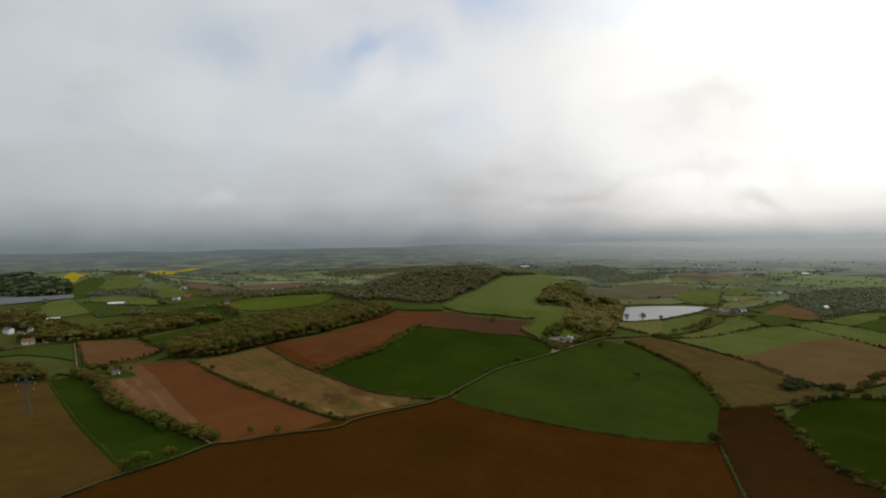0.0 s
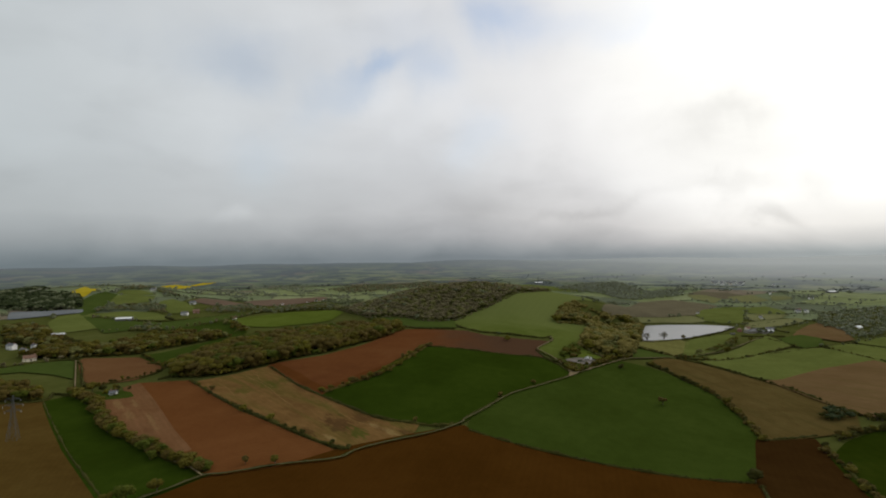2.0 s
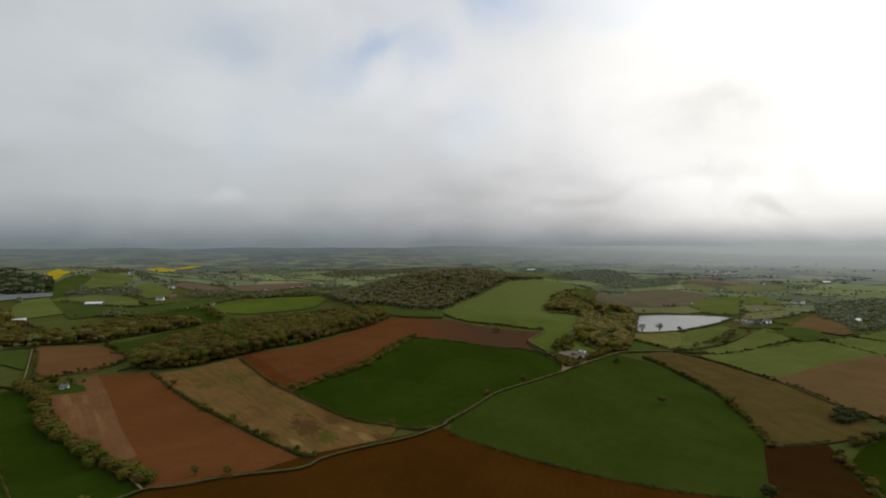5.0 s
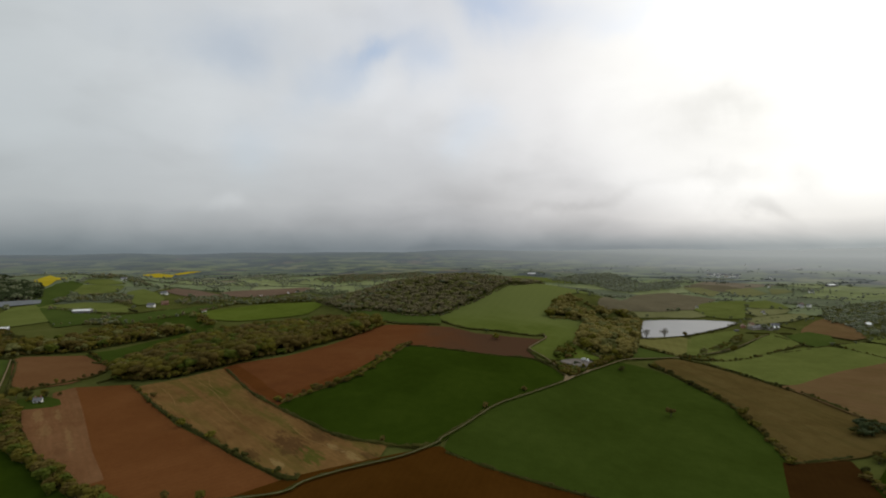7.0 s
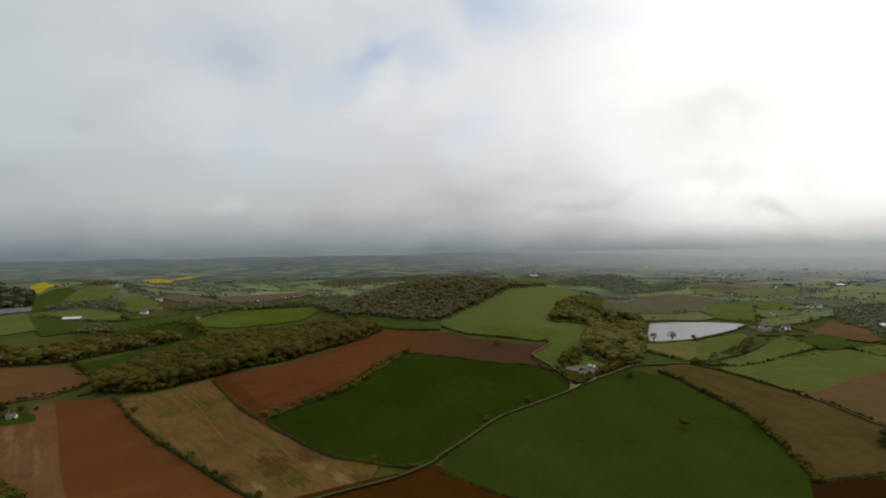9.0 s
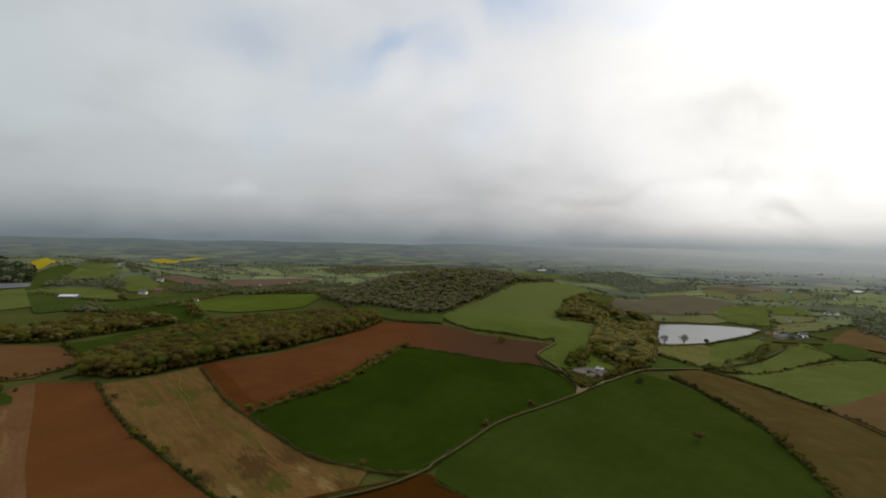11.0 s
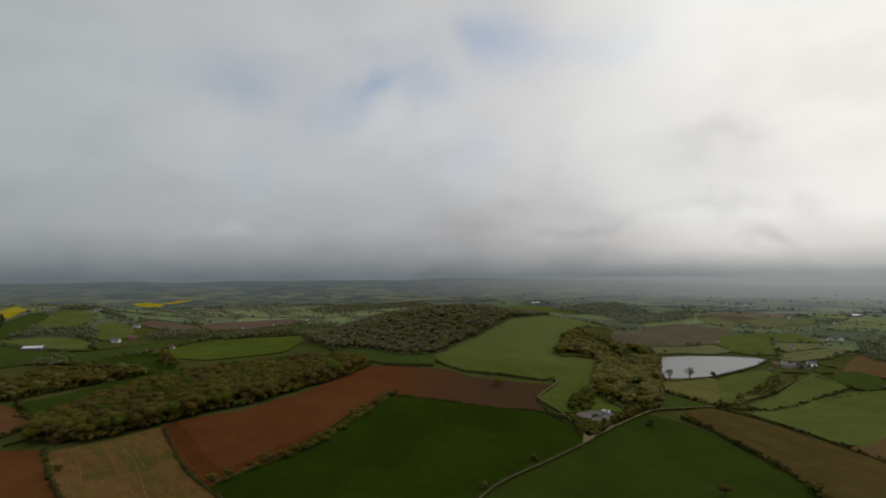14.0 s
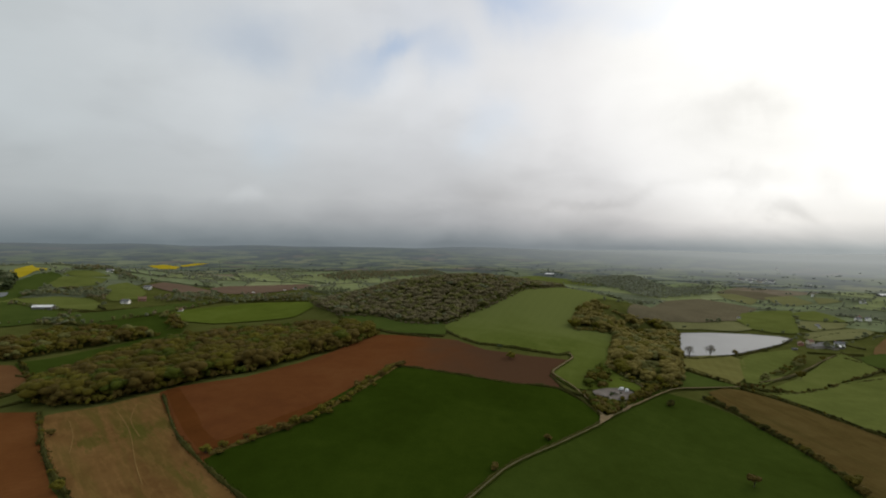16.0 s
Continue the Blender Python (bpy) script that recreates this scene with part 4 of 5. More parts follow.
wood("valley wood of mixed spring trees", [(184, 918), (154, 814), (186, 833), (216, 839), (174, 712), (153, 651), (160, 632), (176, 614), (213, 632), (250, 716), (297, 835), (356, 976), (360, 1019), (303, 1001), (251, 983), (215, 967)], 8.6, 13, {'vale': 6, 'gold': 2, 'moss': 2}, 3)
wood("small copse of budding trees beside the yard", [(116, 585), (124, 611), (141, 638), (151, 643), (144, 615), (134, 594)], 8.0, 8, {'olive': 4, 'green': 2, 'brown': 3}, True)
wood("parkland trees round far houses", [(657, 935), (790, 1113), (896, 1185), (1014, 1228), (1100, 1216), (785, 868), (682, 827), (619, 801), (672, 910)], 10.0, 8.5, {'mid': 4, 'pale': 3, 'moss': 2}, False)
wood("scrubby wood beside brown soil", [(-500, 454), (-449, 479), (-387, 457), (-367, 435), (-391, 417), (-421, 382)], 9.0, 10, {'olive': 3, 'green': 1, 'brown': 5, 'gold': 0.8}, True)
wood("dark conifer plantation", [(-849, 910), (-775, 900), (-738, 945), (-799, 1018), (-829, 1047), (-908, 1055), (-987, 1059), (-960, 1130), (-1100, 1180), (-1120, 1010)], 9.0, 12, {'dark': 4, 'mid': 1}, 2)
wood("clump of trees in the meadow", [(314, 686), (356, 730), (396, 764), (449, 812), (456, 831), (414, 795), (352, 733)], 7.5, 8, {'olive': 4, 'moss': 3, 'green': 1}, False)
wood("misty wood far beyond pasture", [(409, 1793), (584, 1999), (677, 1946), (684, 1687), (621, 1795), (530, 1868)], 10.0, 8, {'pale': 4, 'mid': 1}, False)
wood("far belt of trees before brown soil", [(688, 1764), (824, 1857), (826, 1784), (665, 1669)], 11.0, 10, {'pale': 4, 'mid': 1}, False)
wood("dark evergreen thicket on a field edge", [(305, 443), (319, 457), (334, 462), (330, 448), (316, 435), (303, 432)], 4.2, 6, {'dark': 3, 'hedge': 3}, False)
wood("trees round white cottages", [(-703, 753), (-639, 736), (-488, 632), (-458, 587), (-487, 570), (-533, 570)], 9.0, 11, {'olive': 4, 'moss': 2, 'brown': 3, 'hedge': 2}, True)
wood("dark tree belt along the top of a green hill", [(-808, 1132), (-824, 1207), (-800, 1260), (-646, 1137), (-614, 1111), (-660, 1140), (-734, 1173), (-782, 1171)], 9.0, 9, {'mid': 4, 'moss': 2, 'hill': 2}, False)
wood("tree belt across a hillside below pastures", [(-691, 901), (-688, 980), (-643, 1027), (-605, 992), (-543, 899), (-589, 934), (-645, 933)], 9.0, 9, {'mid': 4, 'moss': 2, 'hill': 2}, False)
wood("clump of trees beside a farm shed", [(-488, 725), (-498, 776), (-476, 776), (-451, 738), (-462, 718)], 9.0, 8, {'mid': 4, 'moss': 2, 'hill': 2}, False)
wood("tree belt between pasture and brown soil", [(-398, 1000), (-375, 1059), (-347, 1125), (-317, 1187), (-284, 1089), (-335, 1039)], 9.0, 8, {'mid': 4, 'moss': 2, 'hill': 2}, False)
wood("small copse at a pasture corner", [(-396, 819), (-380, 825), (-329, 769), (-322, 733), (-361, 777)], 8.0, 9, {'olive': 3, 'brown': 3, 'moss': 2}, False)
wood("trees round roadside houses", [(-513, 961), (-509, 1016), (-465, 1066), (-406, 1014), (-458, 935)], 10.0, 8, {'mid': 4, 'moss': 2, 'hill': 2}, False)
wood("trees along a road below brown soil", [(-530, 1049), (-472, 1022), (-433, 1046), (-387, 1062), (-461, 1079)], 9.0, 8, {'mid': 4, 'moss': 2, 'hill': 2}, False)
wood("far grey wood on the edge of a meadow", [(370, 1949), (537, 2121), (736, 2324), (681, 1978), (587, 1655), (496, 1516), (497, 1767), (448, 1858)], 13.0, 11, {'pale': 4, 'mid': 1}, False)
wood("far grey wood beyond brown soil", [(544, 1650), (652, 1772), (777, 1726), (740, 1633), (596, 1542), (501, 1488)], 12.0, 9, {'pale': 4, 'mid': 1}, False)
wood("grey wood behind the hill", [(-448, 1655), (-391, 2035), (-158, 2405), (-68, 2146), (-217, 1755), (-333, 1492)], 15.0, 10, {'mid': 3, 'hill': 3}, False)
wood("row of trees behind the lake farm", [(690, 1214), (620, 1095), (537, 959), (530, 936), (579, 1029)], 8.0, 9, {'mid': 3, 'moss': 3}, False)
wood("thick bushes on the bank before the yard", [(115, 565), (115, 546), (117, 538), (128, 544), (142, 564), (137, 568), (125, 567)], 3.6, 5.5, {'olive': 4, 'green': 2, 'brown': 2}, 1)
wood("thick bushes between the yard and the lane", [(143, 569), (166, 591), (187, 616), (199, 632), (181, 618), (155, 587)], 3.6, 5.0, {'olive': 4, 'brown': 2, 'gold': 1}, 1)


def hedge(line, tall, wide, kind="hedge", name="hedgerow", label="clipped dark hawthorn hedge along a field edge", sprays=9):
    """A ragged hedge: a lumpy body along the line and leaf sprays over it."""
    pts, right = side_ways(smooth_line(line, 2.5))
    count = len(pts)
    swell = np.array([0.75 + 0.5 * noise.noise((p[0] * 0.12, p[1] * 0.12, 1.7)) + 0.3 * noise.noise((p[0] * 0.5, p[1] * 0.5, 4.1)) for p in pts])
    ground = land(pts[:, 0], pts[:, 1])
    profile = [(-0.5, -0.1), (-0.55, 0.45), (-0.3, 0.92), (0.12, 1.0), (0.5, 0.6), (0.5, -0.1)]
    body = np.stack([np.column_stack([pts + right * (s * wide * swell)[:, None] * rng.uniform(0.8, 1.2, (count, 1)), ground + u * tall * swell * rng.uniform(0.85, 1.15, count)]) for s, u in profile], 1)
    verts = body.reshape(-1, 3)
    faces = []
    for k in range(count - 1):
        for j in range(5):
            a, b = 6 * k + j, 6 * k + j + 6
            faces += [(a, a + 1, b + 1), (a, b + 1, b)]
    faces += [(0, 2, 1), (0, 3, 2), (0, 5, 3), (3, 5, 4)]
    e = 6 * (count - 1)
    faces += [(e, e + 1, e + 2), (e, e + 2, e + 3), (e, e + 3, e + 5), (e + 3, e + 4, e + 5)]
    leaves = int(count * sprays)
    at = rng.integers(0, count, leaves)
    turn = rng.uniform(-0.2, math.pi + 0.2, leaves)
    spots = np.column_stack([pts[at] + right[at] * (np.cos(turn) * 0.56 * wide * swell[at])[:, None] + rng.uniform(-1.2, 1.2, (leaves, 2)), ground[at] + (0.35 + 0.65 * np.sin(turn).clip(0)) * tall * swell[at]])
    size = 0.16 * tall * rng.uniform(0.6, 1.5, (leaves, 1)) + 0.08
    a, b = unit(leaves), unit(leaves)
    sprays_v = np.stack([spots - a * size, spots + a * size, spots + b * size * 1.4], 1).reshape(-1, 3)
    faces = np.concatenate([np.array(faces), np.arange(leaves * 3).reshape(-1, 3) + len(verts)])
    ob = new(name, mesh_from(name, np.concatenate([verts, sprays_v]), faces, [LEAVES[kind]]))
    return tagged(ob, label, "hedge")


def field_hedge(tall, wide, kind, line):
    hedge(line, tall, wide, kind, label="clipped dark hawthorn hedge along a field edge" if tall < 3 else "tall overgrown hedge of bushes along a field edge")


field_hedge(1.2, 1.6, "hedge", [(-360, 430), (-313, 384), (-253, 327), (-217, 296), (-181, 265)])
field_hedge(3.0, 4, "hedge", [(-356, 457), (-313, 425), (-268, 381), (-232, 351), (-205, 334), (-177, 317), (-149, 305)])
field_hedge(2.4, 2.6, "hedge", [(-265, 491), (-210, 435), (-175, 405), (-141, 379), (-111, 357), (-77, 335), (-73, 338)])
field_hedge(2.4, 2.6, "hedge", [(-194, 513), (-149, 455), (-120, 427), (-90, 403), (-62, 383), (-38, 376), (-14, 373), (-5, 378)])
field_hedge(2.0, 4.0, "brown", [(-115, 430), (-88, 457), (-71, 480), (-54, 525), (-37, 580)])
field_hedge(2.2, 2.4, "hedge", [(-37, 577), (-19, 575), (9, 569), (50, 566), (90, 573), (107, 559), (115, 537)])
field_hedge(2.2, 2.4, "hedge", [(6, 368), (42, 346), (82, 327), (117, 316), (146, 312), (170, 312)])
field_hedge(3.2, 3.5, "hedge", [(225, 614), (237, 590), (244, 548), (248.5, 505), (241, 458), (234, 426), (226, 399), (223, 390)])
field_hedge(2.2, 2.4, "hedge", [(225, 391), (248, 397), (272, 404)])
field_hedge(2.2, 2.4, "hedge", [(172, 307), (160, 276), (146, 240), (130, 205)])
field_hedge(2.4, 3, "hedge", [(261, 381), (249, 348), (232, 305), (224, 275), (227, 252)])
field_hedge(2.6, 3, "hedge", [(286, 399), (313, 411), (334, 415), (366, 406), (391, 386)])
field_hedge(3, 3, "hedge", [(341, 437), (358, 444), (360, 430), (430, 476), (494, 515)])
field_hedge(3.0, 3.6, "hedge", [(278, 655), (297, 636), (310, 602), (320, 572), (328, 546), (334, 516), (336, 480), (340, 450)])
field_hedge(2.2, 2.4, "hedge", [(-453, 571), (-433, 562), (-395, 517), (-357, 470)])
field_hedge(2.2, 2.4, "hedge", [(-347, 447), (-369, 452), (-359, 428), (-387, 412), (-411, 373)])
field_hedge(2.2, 2.4, "hedge", [(-361, 468), (-346, 500), (-327, 529), (-338, 563), (-387, 603)])
field_hedge(2.2, 2.4, "hedge", [(-448, 580), (-467, 562), (-493, 526), (-544, 494)])
field_hedge(2.2, 2.4, "hedge", [(-149, 809), (-90, 745), (-54, 714), (-6, 704)])
field_hedge(2.2, 2.4, "hedge", [(-363, 575), (-350, 573)])
field_hedge(2.2, 2.4, "hedge", [(-307, 506), (-300, 517)])
field_hedge(2.2, 2.4, "hedge", [(90, 598), (100, 571), (116, 568), (118, 542)])
field_hedge(2.2, 2.4, "hedge", [(156, 623), (183, 622), (214, 639)])
field_hedge(2.8, 3.0, "hedge", [(244, 707), (261, 685), (272, 669), (289, 667), (317, 660)])
field_hedge(2.8, 3.0, "hedge", [(319, 670), (340, 663), (409, 714), (454, 744), (517, 784)])
field_hedge(2.3, 3.0, "hedge", [(519, 857), (516, 823), (507, 785)])
field_hedge(2.3, 3.0, "hedge", [(315, 688), (380, 741), (436, 788), (499, 838)])
field_hedge(2.3, 3.0, "hedge", [(-666, 876), (-606, 850), (-549, 824), (-504, 820), (-461, 884), (-447, 918)])
field_hedge(2.3, 3.0, "hedge", [(-498, 735), (-457, 745), (-444, 743), (-431, 776), (-414, 816), (-403, 862), (-391, 986), (-269, 1045)])
field_hedge(2.3, 3.0, "hedge", [(-82, 738), (-61, 722), (-41, 709), (-21, 698)])
field_hedge(2.6, 3.0, "hedge", [(538, 766), (598, 779), (695, 831), (752, 858)])
field_hedge(2.6, 3.0, "hedge", [(501, 830), (510, 799), (505, 753)])
field_hedge(2.6, 3.0, "hedge", [(539, 761), (537, 670), (522, 578)])
field_hedge(2.6, 3.0, "hedge", [(589, 771), (603, 732), (606, 671)])
field_hedge(2.6, 3.0, "hedge", [(617, 733), (683, 774), (711, 787)])
field_hedge(2.6, 3.0, "hedge", [(303, 645), (349, 668), (428, 722), (507, 752), (538, 766)])
field_hedge(2.6, 3.0, "hedge", [(255, 710), (281, 674), (305, 657)])
field_hedge(2.4, 2.6, "hedge", [(-4, 731), (12, 701), (32, 673), (55, 669), (76, 662), (106, 660), (121, 672)])
field_hedge(2.2, 2.4, "hedge", [(-427, 900), (-400, 976), (-294, 1115)])
field_hedge(2.2, 2.4, "hedge", [(-646, 856), (-559, 819), (-513, 811)])
field_hedge(2.2, 2.4, "hedge", [(549, 955), (631, 1006), (721, 1025)])


hedge([(273, 768), (317, 802), (362, 823), (409, 854), (463, 896), (505, 938)], 3.0, 3.4, "hedge", "hedgerow", "dark tangled growth along the lake shore")


def part(name, bm, mat, parent, label=""):
    mesh = bpy.data.meshes.new(name)
    bm.to_mesh(mesh)
    bm.free()
    mesh.materials.append(mat)
    ob = new(name, mesh)
    ob.parent = parent
    if label:
        tagged(ob, label)
    return ob


def mesh_part(name, verts, faces, mat, parent, label=""):
    ob = new(name, mesh_from(name, verts, faces, [mat]))
    ob.parent = parent
    if label:
        tagged(ob, label)
    return ob


def thing(name, x, y, label, category, group="", turn=0.0, sink=0.0):
    """An Empty on the land that parents the parts of a thing."""
    ob = new(name)
    ob.matrix_basis = pose(x, y, float(land(x, y)) - sink, 0, 0, turn)
    return tagged(ob, label, category, group)


def tapered(points, radii, turns=7):
    """A tapered limb along points."""
    verts, faces = [], []
    for k, (p, r) in enumerate(zip(points, radii)):
        ahead = (Vector(points[min(k + 1, len(points) - 1)]) - Vector(points[max(k - 1, 0)])).normalized()
        side = ahead.orthogonal().normalized()
        other = ahead.cross(side)
        verts += [tuple(Vector(p) + (side * math.cos(a) + other * math.sin(a)) * r) for a in (2 * math.pi * i / turns for i in range(turns))]
    for k in range(len(points) - 1):
        for i in range(turns):
            j = (i + 1) % turns
            faces.append((k * turns + i, k * turns + j, k * turns + turns + j, k * turns + turns + i))
    return verts, faces


def tree(x, y, tall, kind, label, leaves=620, lobes=13, width=0.42, group="", bare=False, name="tree"):
    ob = thing(name, x, y, label, "tree" if name == "tree" else "bush", group, sink=0.1)
    verts, faces = [], []
    bole = tall * (0.12 if bare or name == "bush" else 0.3)
    limbs = [([(0, 0, -0.3), (0.02 * tall, 0, bole), (0.03 * tall, 0.02 * tall, tall * 0.72)], [0.034 * tall, 0.024 * tall, 0.006 * tall])]
    for k in range(9 if bare else 6):
        a, up = k * 2.4 + rng.uniform(-0.3, 0.3), rng.uniform(0.55, 0.85)
        reach = tall * width * rng.uniform(0.5, 0.85)
        limbs.append(([(0.015 * tall, 0, bole * rng.uniform(0.75, 1.4)), (math.cos(a) * reach * 0.5, math.sin(a) * reach * 0.5, tall * up * 0.8), (math.cos(a) * reach, math.sin(a) * reach, tall * up)], [0.014 * tall, 0.009 * tall, 0.003 * tall]))
    for pts, radii in limbs:
        v, f = tapered(pts, radii, 6)
        faces += [tuple(i + len(verts) for i in g) for g in f]
        verts += v
    mesh_part("trunk", verts, faces, BARK, ob)
    v, f = crown_shape(leaves, lobes, 0.05 if not bare else 0.042, fine=True, upper=0.72 if name == "tree" else 0.5)
    if bare:
        f = f[lobes * len(BALLS[True][1]):]
    half = (tall - bole * 0.75) * 0.52
    v = v * (tall * width * 1.08, tall * width * 1.08, half) + (0, 0, tall - half * 0.96)
    mesh_part("crown", v, f, LEAVES[kind], ob)
    return ob


BUSHES = {}


def bush(x, y, tall, kind, label, group):
    """A round bush; bushes of one kind share three shapes."""
    if kind not in BUSHES:
        BUSHES[kind] = []
        for k in range(3):
            v, f = crown_shape(560, 11, 0.042)
            crown = mesh_from("crown", v * (0.55, 0.55, 0.52) + (0, 0, 0.46), f, [LEAVES[kind]])
            verts, faces = [], []
            for turn in (0.4, 2.3, 4.6):
                sv, sf = tapered([(0.03 * math.cos(turn), 0.03 * math.sin(turn), -0.05), (0.12 * math.cos(turn), 0.12 * math.sin(turn), 0.3), (0.25 * math.cos(turn), 0.25 * math.sin(turn), 0.62)], [0.035, 0.025, 0.01], 5)
                faces += [tuple(i + len(verts) for i in g) for g in sf]
                verts += sv
            BUSHES[kind].append((crown, mesh_from("stem", verts, faces, [BARK])))
    ob = thing("bush", x, y, label, "bush", group, float(rng.uniform(0, 360)), 0.05)
    ob.scale = (tall * float(rng.uniform(0.95, 1.35)), tall * float(rng.uniform(0.95, 1.35)), tall)
    for name, mesh in zip(("crown", "stem"), BUSHES[kind][int(rng.integers(3))]):
        new(name, mesh).parent = ob
    return ob


def bush_row(step, tall, wander, kinds, label, line):
    """Bushes at uneven steps along a line."""
    if sum(p[1] for p in line) / len(line) > 500:
        spots = np.array(smooth_line(line, step)) + rng.normal(0, wander, (len(smooth_line(line, step)), 2))
        grove("hedgerow_trees", spots, tall * rng.uniform(0.6, 1.3, len(spots)), rng.choice(kinds, len(spots)), FAR_CROWNS, label.replace("bush", "bushes").replace("tree", "trees"), "hedge", trunks=False, width=0.6, depth=0.55)
        return
    for x, y in smooth_line(line, step):
        if rng.random() < 0.9:
            bush(x + float(rng.normal(0, wander)), y + float(rng.normal(0, wander)), tall * float(rng.uniform(0.6, 1.25)), str(rng.choice(kinds)), label, label)


bush_row(1.8, 7.4, 1.9, ['olive', 'brown', 'olive', 'brown', 'green'], "tall olive bush in an overgrown field hedge", [(-356, 457), (-313, 425), (-268, 381), (-232, 351), (-205, 334), (-177, 317), (-149, 305)])
bush_row(3.4, 5.4, 2.0, ['brown', 'olive', 'brown', 'gold'], "budding bush on the edge of red soil", [(-115, 430), (-88, 457), (-71, 480), (-54, 525), (-37, 580)])
bush_row(4.5, 5.0, 1.6, ['olive', 'brown', 'hedge'], "olive bush on a grassy bank", [(261, 381), (249, 348), (232, 305), (224, 275), (227, 252)])
bush_row(5, 6.5, 2.2, ['olive', 'brown', 'hedge'], "budding bush round the deep green pasture", [(286, 399), (313, 411), (334, 415), (366, 406), (391, 386)])
bush_row(5, 6, 2.2, ['hedge', 'brown'], "dark bush behind the copse", [(341, 437), (358, 444), (360, 430), (430, 476), (494, 515)])
bush_row(4, 5.0, 1.0, ['olive', 'hedge', 'brown'], "bushy tree in a long field hedge", [(225, 614), (237, 590), (244, 548), (248.5, 505), (241, 458), (234, 426), (226, 399), (223, 390)])
bush_row(7, 3.8, 0.8, ['hedge', 'olive'], "dark bush in a long field hedge", [(278, 655), (297, 636), (310, 602), (320, 572), (328, 546), (334, 516), (336, 480), (340, 450)])
bush_row(12, 6, 2, ['moss', 'mid', 'hill'], "hedgerow tree beside pasture", [(-646, 856), (-559, 819), (-513, 811), (-493, 748), (-529, 724)])
bush_row(5, 5, 1.5, ['olive', 'brown', 'hedge'], "bush along pinkish soil", [(-361, 468), (-346, 500), (-327, 529), (-338, 563), (-387, 603)])
bush_row(16, 3.6, 0.5, ['hedge', 'gold', 'olive'], "bush in a field hedge", [(-265, 491), (-210, 435), (-175, 405), (-141, 379), (-111, 357), (-77, 335), (-73, 338)])
bush_row(9, 6, 2, ['moss', 'hill'], "hedgerow tree beside pasture", [(-448, 580), (-467, 562), (-493, 526), (-544, 494)])
bush_row(2.2, 4.6, 1.6, ['olive', 'hedge', 'brown'], "bush on the bank in front of the grey yard", [(113, 573), (115, 560), (118, 548), (122, 544), (129, 551), (136, 559), (141, 566), (130, 563), (121, 558)])
bush_row(3.2, 5.5, 2.2, ['olive', 'brown', 'olive'], "bush beside the farm track", [(147, 573), (158, 588), (172, 604), (186, 618)])
bush_row(7, 4.2, 0.8, ['hedge', 'olive', 'brown'], "bush in a pasture hedge", [(319, 670), (340, 663), (409, 714), (454, 744), (517, 784)])
bush_row(6, 5, 1.5, ['olive', 'hedge', 'brown'], "bush in a meadow hedge", [(244, 707), (261, 685), (272, 669), (289, 667), (317, 660)])
bush_row(9, 4.5, 1.2, ['hedge', 'olive'], "bush in a field hedge beyond the stubble", [(539, 761), (537, 670), (522, 578)])
bush_row(10, 5, 1.5, ['moss', 'mid'], "bush in a far pasture hedge", [(538, 766), (598, 779), (695, 831), (752, 858)])
bush_row(12, 7, 2, ['moss', 'mid', 'hill'], "hedgerow tree beside pasture", [(-498, 735), (-457, 745), (-444, 743), (-431, 776), (-414, 816), (-403, 862), (-391, 986), (-269, 1045)])

def lone(x, y, tall, kind, label, shape):
    """A tree or bush that stands by itself; shape: "bush", "bare" or nothing."""
    tree(x, y, tall, kind, label, bare=shape == "bare", name="bush" if shape == "bush" else "tree", width=0.6 if shape == "bush" else 0.44, leaves=1300 if shape == "bare" else 620)


lone(181, 464, 9, "brown", "lone budding tree in green pasture", "")
lone(184, 584, 7, "hedge", "wide rounded bush in green pasture", "bush")
lone(58, 625, 8, "gold", "round yellow-green bush on red soil", "bush")
lone(51, 660, 5, "dark", "small dark bush on a field edge", "bush")
lone(330, 819, 16, "grey", "bare grey tree beside the lake", "bare")
lone(301, 813, 15, "grey", "bare grey tree beside the lake", "bare")
lone(363, 822, 9, "brown", "budding tree beside the lake", "")
lone(245, 476, 9, "olive", "broad olive bush in a long field hedge", "bush")
lone(243, 467, 6, "brown", "brown bush in a long field hedge", "bush")
lone(173, 315, 9, "hedge", "large olive bush at a hedge end", "bush")
lone(-112, 313, 7, "olive", "budding tree beside the lane", "")
lone(-131, 315, 6, "brown", "small budding tree beside the lane", "")
lone(-224, 455, 5, "brown", "brown bush in a field hedge", "bush")
lone(-171, 400, 6, "gold", "yellow-green bush in a field hedge", "bush")
lone(-142, 381, 6, "gold", "yellow-green bush in a field hedge", "bush")
lone(-118, 363, 4, "hedge", "dark bush in a field hedge", "bush")
lone(-85, 342, 4, "hedge", "dark bush in a field hedge", "bush")
lone(-33, 377, 5, "brown", "small brown tree beside stubble", "")
lone(-170, 264, 12, "green", "leafing tree beside the lane", "")
lone(-162, 277, 9, "olive", "olive tree beside the lane", "")
lone(-178, 261, 8, "olive", "budding tree beside the lane", "")
lone(34, 438, 5, "brown", "brown bush beside the lane", "bush")
lone(69, 481, 5, "brown", "brown bush beside the lane", "bush")
lone(383, 730, 12, "olive", "budding tree in lake meadow", "")
lone(464, 812, 9, "olive", "budding tree in lake meadow", "")
lone(318, 448, 8, "dark", "dark evergreen bush in a copse", "bush")
lone(329, 444, 7, "dark", "dark evergreen bush in a copse", "bush")
lone(-345, 467, 10, "olive", "tall olive bush beside a white cottage", "bush")
lone(-312, 452, 2, "hedge", "dark bush beside a white cottage", "bush")
lone(-322, 464, 5, "olive", "olive bush behind a white cottage", "bush")
